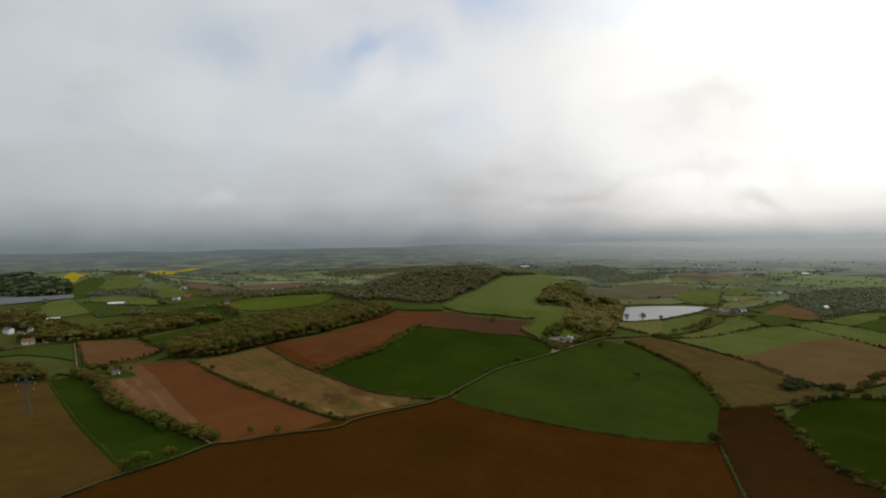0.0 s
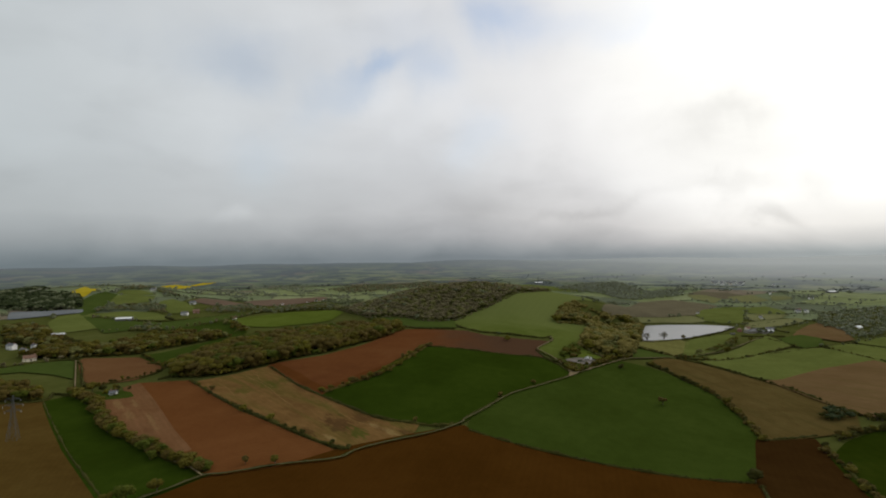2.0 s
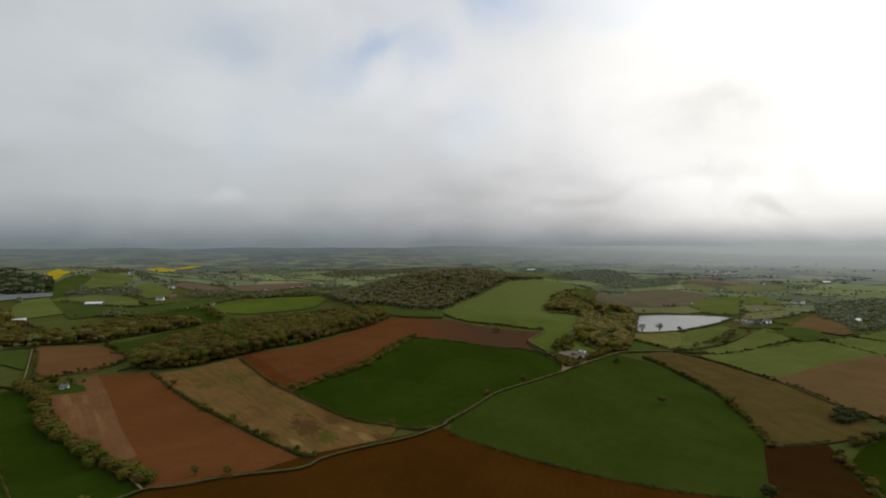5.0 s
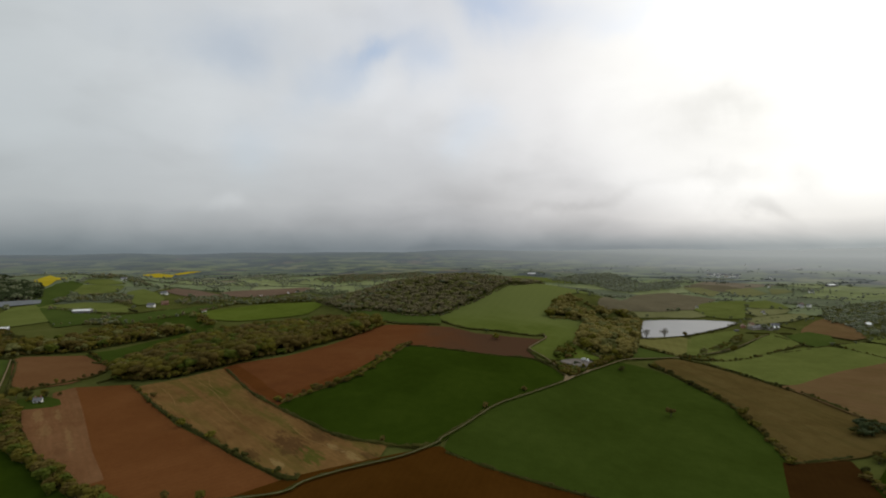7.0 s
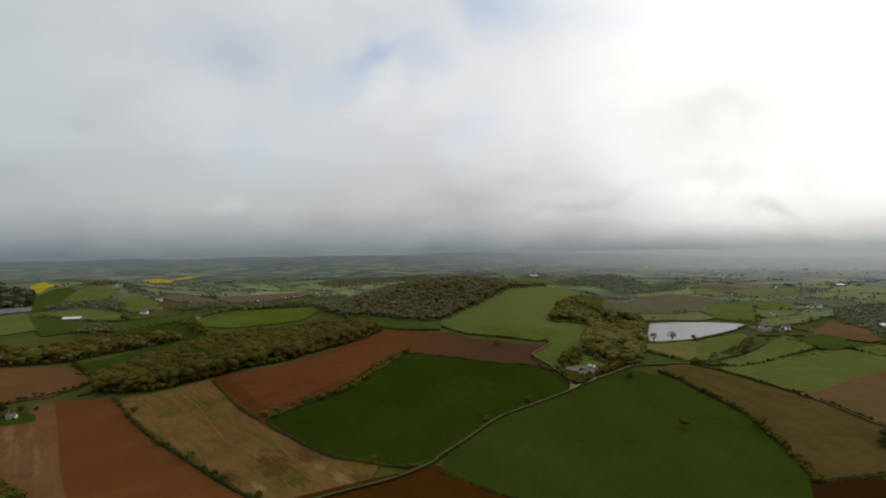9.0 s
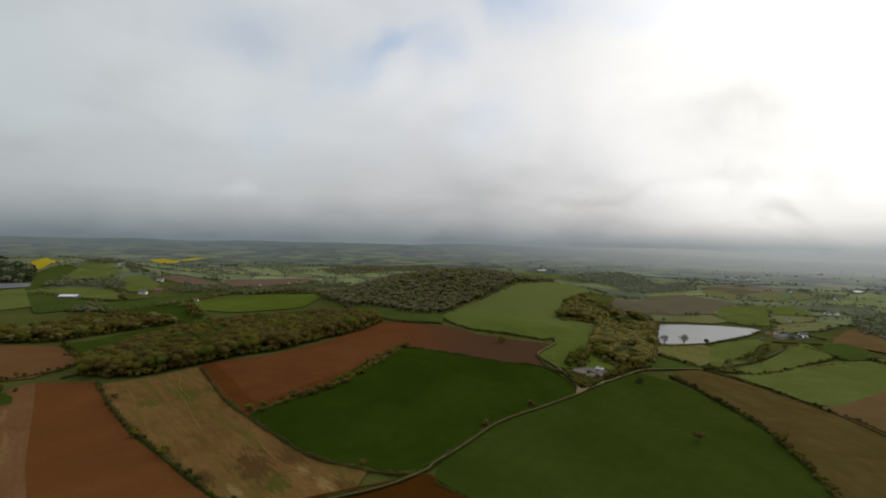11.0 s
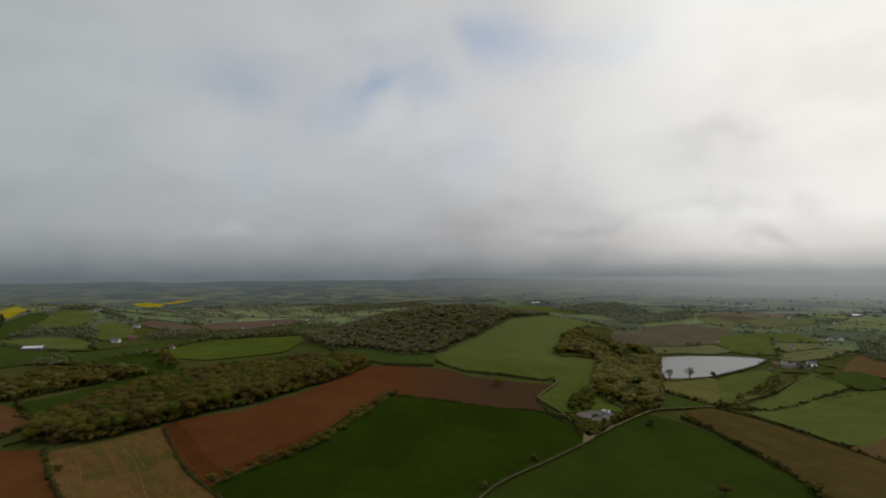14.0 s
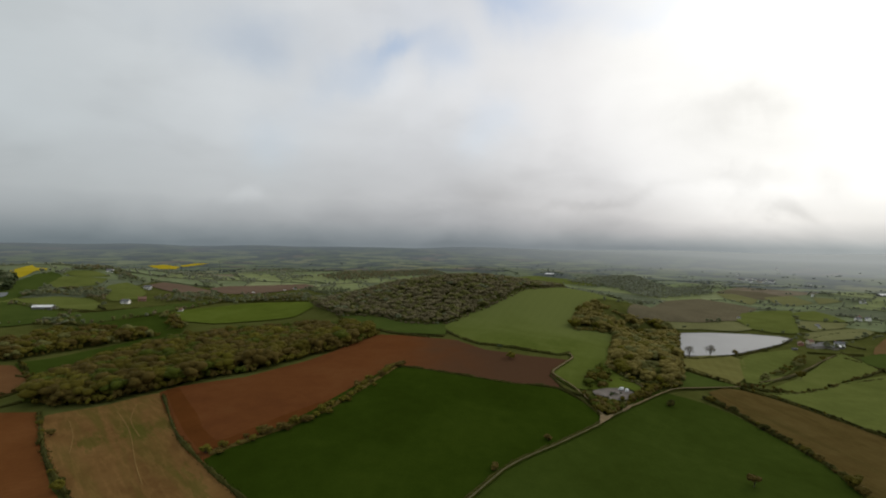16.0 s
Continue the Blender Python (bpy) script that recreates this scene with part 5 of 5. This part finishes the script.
lone(-325, 457, 4.5, "gold", "yellow-green bush beside a white cottage", "bush")
lone(-322, 470, 5, "hedge", "dark bush behind a white cottage", "bush")
lone(-314, 474, 3.5, "brown", "brown bush behind a white cottage", "bush")
lone(-331, 478, 5, "olive", "olive bush behind a white cottage", "bush")
lone(-336, 468, 6, "hedge", "dark bush beside a white cottage", "bush")

# ---- the far country ----
TAKEN = FIELDS + WOODS + [LAKE]


def free(x, y):
    """Which of the points lie on none of the fields, woods and waters above."""
    taken = np.zeros(np.shape(x), bool)
    for outline in TAKEN:
        taken |= inside(x, y, outline)
    return ~taken


def build_far_country():
    size = 170.0
    count = 60
    grid = np.stack(np.meshgrid(np.arange(count + 1) - count / 2, np.arange(count + 1) - count / 2), -1) * size
    grid = grid + rng.uniform(-0.36, 0.36, grid.shape) * size
    turn = radians(23)
    grid = grid @ np.array([[math.cos(turn), math.sin(turn)], [-math.sin(turn), math.cos(turn)]]) + (0, 100)
    # sheets
    sheets = {False: ([], []), True: ([], [])}
    steps = 8
    s, t = np.meshgrid(np.linspace(0, 1, steps), np.linspace(0, 1, steps))
    hedge_lines = []
    for i in range(count):
        for j in range(count):
            a, b, c, d = grid[i, j], grid[i, j + 1], grid[i + 1, j + 1], grid[i + 1, j]
            mid = (a + b + c + d) / 4
            far = math.hypot(mid[0], mid[1] - 100)
            if far > 4900:
                continue
            dense = 0.85 if far < 1500 else 0.45 if far < 2200 else 0.3
            if rng.random() < dense:
                hedge_lines.append((a, b))
            if rng.random() < dense:
                hedge_lines.append((a, d))
            if far < 1130:
                continue
            cell = (a * (1 - s[..., None]) + b * s[..., None]) * (1 - t[..., None]) + (d * (1 - s[..., None]) + c * s[..., None]) * t[..., None]
            cell = cell.reshape(-1, 2)
            verts, faces = sheets[far > 1950]
            base = len(verts) * steps * steps
            verts.append(np.column_stack([cell, land(cell[:, 0], cell[:, 1]) + 0.25]))
            for p in range(steps - 1):
                k = base + p * steps + np.arange(steps - 1)
                faces.append(np.stack([k, k + 1, k + steps + 1, k + steps], -1))
    for away, name, mat, label in ((False, "far_fields", PATCHWORK, "distant patchwork of small green and brown fields"), (True, "backdrop", DISTANCE, "blue-grey hazed far land raised to the horizon line")):
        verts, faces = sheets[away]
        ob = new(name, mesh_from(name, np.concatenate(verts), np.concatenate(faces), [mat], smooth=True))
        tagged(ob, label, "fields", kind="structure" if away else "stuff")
    # low hedges between them
    verts, faces, base, spots = [], [], 0, []
    every = np.concatenate([a + (b - a) * np.linspace(0, 1, 12)[:, None] for a, b in hedge_lines])
    clear = free(every[:, 0], every[:, 1]).reshape(len(hedge_lines), 12)
    for (a, b), sight in zip(hedge_lines, clear):
        length = np.linalg.norm(b - a)
        stations = max(2, int(length / 9))
        u = np.linspace(0, 1, stations)[:, None]
        bend = rng.normal(0, 5) * np.sin(u * np.pi) * np.array([[(b - a)[1], -(b - a)[0]]]) / length
        line = a * (1 - u) + b * u + bend
        far = np.hypot(line[:, 0], line[:, 1] - 100)
        keep = (np.interp(u[:, 0], np.linspace(0, 1, 12), sight) > 0.99) & (far > 760) & (far < 2300)
        if keep.sum() < 3:
            continue
        for p in line[keep & (rng.random(stations) < np.where(far < 1900, 0.38, 0.2))]:
            spots.append(p + rng.normal(0, 2, 2))
        across = np.array([(b - a)[1], -(b - a)[0]]) / length
        tall = rng.uniform(1.6, 3.2) * (0.8 + 0.5 * rng.random(stations))
        z = land(line[:, 0], line[:, 1])
        rows = np.stack([np.column_stack([line - across * 1.5, z - 0.2]), np.column_stack([line - across * 1.2, z + tall * 0.8]), np.column_stack([line + across * 0.7, z + tall]), np.column_stack([line + across * 1.6, z - 0.2])], 1)
        for k in range(stations - 1):
            if keep[k] and keep[k + 1]:
                for j in range(3):
                    p = base + 4 * k + j
                    faces.append((p, p + 1, p + 5, p + 4))
        verts.append(rows.reshape(-1, 3))
        base += 4 * stations
    faces, verts = np.array(faces), np.concatenate(verts)
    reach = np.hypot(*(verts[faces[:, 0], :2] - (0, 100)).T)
    # hedge colour steps to painted haze tones beyond 1000 m and 1950 m
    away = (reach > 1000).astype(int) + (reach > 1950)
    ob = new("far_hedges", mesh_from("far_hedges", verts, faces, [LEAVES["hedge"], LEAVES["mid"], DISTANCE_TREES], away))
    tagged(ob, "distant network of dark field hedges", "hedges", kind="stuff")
    # trees along them and in small clumps
    for _ in range(900):
        way, far = rng.uniform(-1.0, 1.0), rng.uniform(700, 4300) ** 1.0
        centre = np.array([math.sin(way) * far, 100 + math.cos(way) * far])
        spread = rng.uniform(10, 45)
        spots += list(centre + rng.normal(0, 1, (int(rng.integers(5, 26)), 2)) * spread * np.array([1.0, 0.6]))
    spots = np.array(spots)
    far = np.hypot(spots[:, 0], spots[:, 1] - 100)
    ahead = spots[:, 1] > np.abs(spots[:, 0]) * 0.75 - 200
    spots = spots[free(spots[:, 0], spots[:, 1]) & (far > 930) & (far < 4500) & (ahead | (rng.random(len(spots)) < 0.15))]
    far = np.hypot(spots[:, 0], spots[:, 1] - 100)
    mid, away = spots[far < 1900], spots[(far >= 1900) & (rng.random(len(spots)) < np.interp(far, [1900, 2500, 3100], [0.6, 0.16, 0.0]))]
    # leaf tone steps paler with distance, as painted haze
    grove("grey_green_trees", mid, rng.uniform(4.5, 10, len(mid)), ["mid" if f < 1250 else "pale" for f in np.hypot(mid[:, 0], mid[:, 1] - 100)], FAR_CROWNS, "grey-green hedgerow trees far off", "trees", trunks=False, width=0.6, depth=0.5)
    grove("hazed_trees", away, rng.uniform(3.5, 7.5, len(away)), ["haze"] * len(away), FAR_CROWNS, "far trees with blue-grey haze in their colour", "trees", trunks=False, width=1.1, depth=0.42)


build_far_country()

# ---- buildings ----


def box(bm, x0, y0, z0, x1, y1, z1):
    v = [bm.verts.new(c) for c in ((x0, y0, z0), (x1, y0, z0), (x1, y1, z0), (x0, y1, z0), (x0, y0, z1), (x1, y0, z1), (x1, y1, z1), (x0, y1, z1))]
    for f in ((3, 2, 1, 0), (4, 5, 6, 7), (0, 1, 5, 4), (1, 2, 6, 5), (2, 3, 7, 6), (3, 0, 4, 7)):
        bm.faces.new([v[i] for i in f])


def boxes(*rows):
    bm = bmesh.new()
    for row in rows:
        box(bm, *row)
    return bm


def gabled(length, width, eaves, ridge):
    """Walls with two gables, sunk a little into the ground."""
    bm = bmesh.new()
    l, w = length / 2, width / 2
    a = [bm.verts.new(c) for c in ((-l, -w, -2.5), (-l, w, -2.5), (-l, w, eaves), (-l, 0, ridge), (-l, -w, eaves))]
    b = [bm.verts.new((-v.co.x, v.co.y, v.co.z)) for v in a]
    bm.faces.new(a[::-1])
    bm.faces.new(b)
    for i in range(5):
        bm.faces.new((a[i], a[(i + 1) % 5], b[(i + 1) % 5], b[i]))
    return bm


def roof_slab(length, width, eaves, ridge, side, over=0.5, thick=0.25):
    """One slope of a pitched roof."""
    bm = bmesh.new()
    l, w = length / 2 + over, width / 2 + over
    drop = over * (ridge - eaves) / (width / 2)
    section = [(0, ridge + thick), (side * w, eaves - drop + thick), (side * w, eaves - drop), (0, ridge)]
    a = [bm.verts.new((-l, y, z + 0.02)) for y, z in section]
    b = [bm.verts.new((l, y, z + 0.02)) for y, z in section]
    bm.faces.new(a)
    bm.faces.new(b[::-1])
    for i in range(4):
        bm.faces.new((a[i], a[(i + 1) % 4], b[(i + 1) % 4], b[i]))
    bmesh.ops.recalc_face_normals(bm, faces=bm.faces[:])
    return bm


def house(x, y, turn, length, width, eaves, ridge, wall, roof, label, chimneys=2, group="", name="cottage"):
    ob = thing(name, x, y, label, "house", group, turn)
    part("wall", gabled(length, width, eaves, ridge), wall, ob)
    for side in (-1, 1):
        part("roof", roof_slab(length, width, eaves, ridge, side), roof, ob)
    for k in range(chimneys):
        cx = (length / 2 - 0.9) * (1 if k else -1)
        stack = part("chimney", boxes((cx - 0.45, -0.35, ridge - 0.7, cx + 0.45, 0.35, ridge + 1.0), (cx - 0.52, -0.42, ridge + 1.0, cx + 0.52, 0.42, ridge + 1.15)), BRICK, ob)
        part("chimney_pot", boxes((cx - 0.15, -0.15, ridge + 1.15, cx + 0.15, 0.15, ridge + 1.6)), TILE, stack)
    for side in (-1, 1):
        w = side * width / 2
        for k in range(max(2, int(length / 3.2))):
            wx = -length / 2 + 1.5 + k * (length - 3) / max(1, int(length / 3.2) - 1)
            for z in ((0.9, 2.1), (3.1, 4.2)) if eaves > 4.3 else ((0.9, 2.1),):
                frame_part = part("window", boxes((wx - 0.6, w - 0.04, z[0], wx + 0.6, w + 0.05, z[1])), SHEET_WHITE, ob)
                part("pane", boxes((wx - 0.5, w + side * 0.055 - 0.02, z[0] + 0.1, wx + 0.5, w + side * 0.055 + 0.02, z[1] - 0.1)), GLASS, frame_part)
        part("door", boxes((0.7, w - 0.05, 0.0, 1.65, w + 0.06, 2.05)), PAINT_DARK, ob)
    return ob


def barn(x, y, turn, length, width, eaves, ridge, wall, roof, label, group=""):
    ob = thing("barn", x, y, label, "barn", group, turn)
    part("wall", gabled(length, width, eaves, ridge), wall, ob)
    for side in (-1, 1):
        part("roof", roof_slab(length, width, eaves, ridge, side, 0.6, 0.12), roof, ob)
    part("barn_door", boxes((length / 2 - 0.05, -width * 0.22, 0.0, length / 2 + 0.08, width * 0.22, eaves * 0.85)), PAINT_DARK, ob)
    for k in range(3):
        gx = -length / 3 + k * length / 3
        part("roof_light", boxes((gx - 0.5, -width / 4 - 0.8, (eaves + ridge) / 2 + 0.02, gx + 0.5, -width / 4 + 0.8, (eaves + ridge) / 2 + 0.2)), SHEET_GREY, ob)
    return ob


house(-555, 605, 165, 11, 6, 5.0, 7.0, WHITEWASH, SLATE, "tall white rendered house with a slate roof among trees", group="white houses")
house(-526, 591, -30, 14, 5.5, 3.6, 5.6, WHITEWASH, SLATE, "long white rendered cottage among trees", group="white houses")
house(-529, 609, 150, 9, 5.5, 4.8, 6.8, WHITEWASH, SLATE, "white rendered cottage with chimneys among trees", group="white houses")
house(-491, 560, 55, 11, 6, 3.4, 6.4, CREAM, TILE, "cream cottage with a brown tiled roof", group="white houses")
barn(-560, 681, 30, 14, 6.5, 3.6, 5.4, SHEET_GREY, SHEET_WHITE, "long barn with a white sheet roof beside trees")
house(-316, 455, 20, 5.4, 3.8, 2.3, 4.1, WHITEWASH, SLATE, "small white cottage with a slate roof behind a hedge")
barn(-567, 824, 12, 24, 11, 4.2, 6.2, SHEET_GREY, SHEET_WHITE, "wide farm shed with a white sheet roof in pasture")
house(-400, 868, 15, 8, 5, 3.2, 5.6, WHITEWASH, TILE, "white cottage at a pasture corner")
house(-590, 1075, 20, 12, 6, 4.0, 7.0, WHITEWASH, SLATE, "white farmhouse beside pasture")
house(-515, 913, 5, 12, 6, 3.4, 6.2, WHITEWASH, SLATE, "low white house beside a road")
house(-511, 946, 40, 11, 6, 3.8, 6.8, BRICK, TILE, "brick house with a tiled roof beside a road")
house(-757, 1195, 15, 12, 6, 4.2, 7.2, WHITEWASH, SLATE, "white farmhouse on a green hill")
barn(351, 2180, 10, 34, 14, 5.0, 7.5, SHEET_GREY, SHEET_WHITE, "very long white-roofed shed far off")
house(706, 906, 25, 14, 7, 4.2, 7.2, STONE, SHEET_WHITE, "pale-roofed house among parkland trees")
house(778, 1164, 0, 10, 6, 4.6, 7.6, WHITEWASH, SLATE, "white house between far hedges")
house(792, 1180, 30, 9, 6, 4.6, 7.8, WHITEWASH, TILE, "white house beside parkland trees")
barn(1173, 1587, 12, 34, 14, 4.4, 6.6, SHEET_GREY, SHEET_WHITE, "long white-roofed shed between far hedges")
house(1243, 2439, 20, 12, 7, 4.6, 7.2, WHITEWASH, SLATE, "white house far beyond the lake", 1)
house(1650, 2823, 65, 12, 7, 4.6, 7.2, WHITEWASH, SLATE, "white farmhouse in the misty distance", 1)
house(1247, 1986, 40, 12, 7, 4.6, 7.2, WHITEWASH, SLATE, "white house beside far hedges", 1)
house(1010, 1449, 10, 12, 7, 4.6, 7.2, WHITEWASH, SLATE, "white cottage beside parkland trees", 1)
house(801, 1169, 80, 9, 7, 4.6, 7.2, WHITEWASH, SLATE, "white house among parkland trees", 1)
house(540, 1140, 30, 5, 4, 3.0, 4.6, WHITEWASH, SLATE, "small white shed on the edge of brown soil", 1)
house(982, 1585, 55, 9, 7, 4.6, 7.2, WHITEWASH, SLATE, "white cottage between far fields", 1)
house(640, 1075, 15, 6, 4.5, 3.0, 4.8, WHITEWASH, SLATE, "white cottage behind the lake farm", 1)
house(627, 1051, 70, 6, 4.5, 3.0, 4.8, WHITEWASH, SLATE, "low white cottage behind the lake farm", 1)

# the farm beside the lake
FARM_X, FARM_Y = 516, 896
barn(FARM_X - 4, FARM_Y - 4, 15, 22, 12, 3.4, 5.4, STONE, SHEET_GREY, "large grey-roofed cattle barn beside the lake", group="lake farm")
barn(FARM_X + 14, FARM_Y + 10, 15, 17, 9, 3.2, 5.0, STONE, SHEET_GREY, "grey-roofed farm shed beside the lake", group="lake farm")
barn(FARM_X - 15, FARM_Y + 12, 60, 13, 7, 3.0, 4.8, BRICK, TILE, "brick farm building with a tiled roof", group="lake farm")
barn(FARM_X + 26, FARM_Y - 6, 15, 10, 7, 3.0, 4.4, SHEET_GREY, SHEET_WHITE, "small shed with a pale sheet roof", group="lake farm")
barn(FARM_X + 12, FARM_Y - 10, 100, 14, 8, 3.0, 4.6, STONE, SLATE, "slate-roofed stone byre beside grey barns", group="lake farm")
house(FARM_X + 34, FARM_Y + 6, -20, 11, 7, 4.6, 7.2, WHITEWASH, SLATE, "white farmhouse beside grey barns", group="lake farm")
house(FARM_X + 6, FARM_Y + 24, 20, 9, 6, 3.4, 5.8, CREAM, TILE, "cream cottage behind grey barns", group="lake farm")
barn(FARM_X - 46, FARM_Y - 22, 8, 7, 3.0, 1.8, 2.4, SHEET_GREY, SHEET_GREY, "low grey shed on the lake shore", group="lake farm")

# a village far off
VILLAGE_X, VILLAGE_Y = 1165, 2161
for k in range(15):
    a, r = k * 2.39996, 8 + 12 * math.sqrt(k)
    wall, roof = (WHITEWASH, SLATE) if k % 7 else (CREAM, SLATE)
    house(VILLAGE_X + r * math.cos(a), VILLAGE_Y + 1.4 * r * math.sin(a), 37 * k % 180, 12 + k % 4 * 2, 8, 5.0, 8.4, wall, roof, "white house in the far village" if k % 7 else "cream house in the far village", 1, "village houses", "village_house")

# ---- the pylon ----


def strut(bm, a, b, r):
    a, b = Vector(a), Vector(b)
    ahead = (b - a).normalized()
    side = ahead.orthogonal().normalized() * r
    other = ahead.cross(side)
    ring = [[bm.verts.new(p + side * c + other * s) for c, s in ((1, 1), (-1, 1), (-1, -1), (1, -1))] for p in (a, b)]
    for i in range(4):
        bm.faces.new((ring[0][i], ring[0][(i + 1) % 4], ring[1][(i + 1) % 4], ring[1][i]))
    bm.faces.new(ring[0][::-1])
    bm.faces.new(ring[1])


def half_width(z):
    return 3.0 + (1.0 - 3.0) * z / 17.0 if z < 17 else 1.0 - 0.75 * (z - 17) / 13.0


def pylon(x, y, turn):
    ob = thing("pylon", x, y, "grey steel lattice pylon standing in a brown field", "pylon", turn=turn)
    levels = [-0.5, 4.5, 9.0, 13.0, 17.0, 19.6, 22.2, 24.8, 27.4, 30.0]
    for sx in (-1, 1):
        for sy in (-1, 1):
            bm = bmesh.new()
            for low, high in zip(levels, levels[1:]):
                strut(bm, (sx * half_width(low), sy * half_width(low), low), (sx * half_width(high), sy * half_width(high), high), 0.08)
            part("leg", bm, STEEL, ob)
    for face in range(4):
        c, s = math.cos(face * math.pi / 2), math.sin(face * math.pi / 2)
        bm = bmesh.new()
        for low, high in zip(levels, levels[1:]):
            a, b = half_width(low), half_width(high)
            for p, q in (((-a, a, low), (b, b, high)), ((a, a, low), (-b, b, high)), ((-b, b, high), (b, b, high))):
                strut(bm, (p[0] * c - p[1] * s, p[0] * s + p[1] * c, p[2]), (q[0] * c - q[1] * s, q[0] * s + q[1] * c, q[2]), 0.04)
        part("bracing", bm, STEEL, ob)
    for z, reach in ((19.6, 4.4), (23.5, 5.4), (27.4, 4.0)):
        for side in (-1, 1):
            bm = bmesh.new()
            w = half_width(z)
            for sy in (-1, 1):
                strut(bm, (side * w, sy * w, z), (side * reach, 0, z + 0.2), 0.07)
                strut(bm, (side * w, sy * w, z + 1.3), (side * reach, 0, z + 0.2), 0.06)
            strut(bm, (side * (w + reach) / 2, -w / 2, z + 0.1), (side * (w + reach) / 2, w / 2, z + 0.1), 0.05)
            arm = part("cross_arm", bm, STEEL, ob)
            bm = bmesh.new()
            for k in range(7):
                bmesh.ops.create_cone(bm, cap_ends=True, segments=8, radius1=0.16, radius2=0.06, depth=0.16, matrix=Matrix.Translation((side * reach, 0, z - 0.1 - 0.2 * k)))
            strut(bm, (side * reach, 0, z + 0.2), (side * reach, 0, z - 1.6), 0.03)
            part("insulator", bm, CERAMIC, arm, "pale stacked glass insulator")
    return ob


pylon(-300, 339, 25)

# ---- vehicles ----


def van(x, y, turn, length=5.4, label="white delivery van on a far road", group="vans on the road", sink=0.0):
    ob = thing("van", x, y, label, "van", group, turn, sink)
    l, w = length / 2, 0.98
    bm = bmesh.new()
    side = [(-l, 0.35), (-l, 2.35), (l - 1.75, 2.4), (l - 0.95, 1.45), (l - 0.05, 1.15), (l, 0.4)]
    a = [bm.verts.new((px, -w, pz)) for px, pz in side]
    b = [bm.verts.new((px, w, pz)) for px, pz in side]
    bm.faces.new(a)
    bm.faces.new(b[::-1])
    for i in range(6):
        bm.faces.new((a[i], b[i], b[(i + 1) % 6], a[(i + 1) % 6]))
    bmesh.ops.recalc_face_normals(bm, faces=bm.faces[:])
    bmesh.ops.bevel(bm, geom=bm.edges[:], offset=0.08, segments=2, affect="EDGES")
    part("body", bm, VAN_WHITE, ob)
    bm = bmesh.new()
    v = [bm.verts.new(c) for c in ((l - 1.68, -0.82, 2.3), (l - 1.68, 0.82, 2.3), (l - 0.98, 0.85, 1.53), (l - 0.98, -0.85, 1.53))]
    top = [bm.verts.new(p.co + Vector((0.05, 0, 0.05))) for p in v]
    bm.faces.new(top[::-1])
    for i in range(4):
        bm.faces.new((v[i], v[(i + 1) % 4], top[(i + 1) % 4], top[i]))
    part("windscreen", bm, GLASS, ob)
    for sx in (-l + 0.95, l - 0.95):
        for sy in (-1, 1):
            bm = bmesh.new()
            bmesh.ops.create_cone(bm, cap_ends=True, segments=14, radius1=0.35, radius2=0.35, depth=0.22, matrix=pose(sx, sy * 0.9, 0.35, 90, 0, 0))
            wheel = part("wheel", bm, RUBBER, ob)
            bm = bmesh.new()
            bmesh.ops.create_cone(bm, cap_ends=True, segments=10, radius1=0.19, radius2=0.19, depth=0.24, matrix=pose(sx, sy * 0.905, 0.35, 90, 0, 0))
            part("rim", bm, STEEL, wheel)
    return ob


van(-368, 1249, 20, 9.0, "long white lorry on a far road")
van(-378, 1216, 20, 5.4)
van(-356, 1286, 20, 5.4)
van(-414, 1143, 15, 6.0)

# ---- the walled yard beside the lane ----
YARD_X, YARD_Y = 142, 585


def yard_place(along, across):
    """A spot of the yard: metres along and across its length."""
    turn = radians(35)
    return YARD_X + along * math.cos(turn) - across * math.sin(turn), YARD_Y + along * math.sin(turn) + across * math.cos(turn)


oval = [yard_place(-2.5 + 21.5 * math.cos(a) * (1 + 0.10 * math.sin(3 * a + 1)), 11.5 * math.sin(a) * (1 + 0.12 * math.cos(2 * a))) for a in (2 * math.pi * k / 40 for k in range(40))]
tagged(draped("yard", oval, YARD, 1.95, 6.0), "pale grey gravelled oval yard beside the lane", "yard", kind="structure")
hedge(oval[18:40] + oval[:4], 4.2, 1.5, "dark", "yard_wall", "low dark overgrown wall round the yard", 6)
hedge([yard_place(s, c) for s, c in ((-10, -1), (-4, 1), (2, -1), (7, 2))], 3.6, 1.6, "dark", "spoil_heap", "dark low heap of spoil in the yard", 5)
van(*yard_place(15, 2), 60, 4.8, "white van parked in the grey yard", "vans in the yard", -1.95)
van(*yard_place(11, 5), 150, 4.4, "white van parked in the grey yard", "vans in the yard", -1.95)

# a low hedge along the far side of the lane
pts, right = side_ways(smooth_line(LANES[0][2], 20.0))
line = [tuple(p - r * 2.3) for p, r in zip(pts, right)]
for k in range(0, len(line) - 4, 5):
    hedge(line[k : k + 6], 1.6, 1.8, "hedge", "hedgerow", "low dark hedge along the lane", 7)
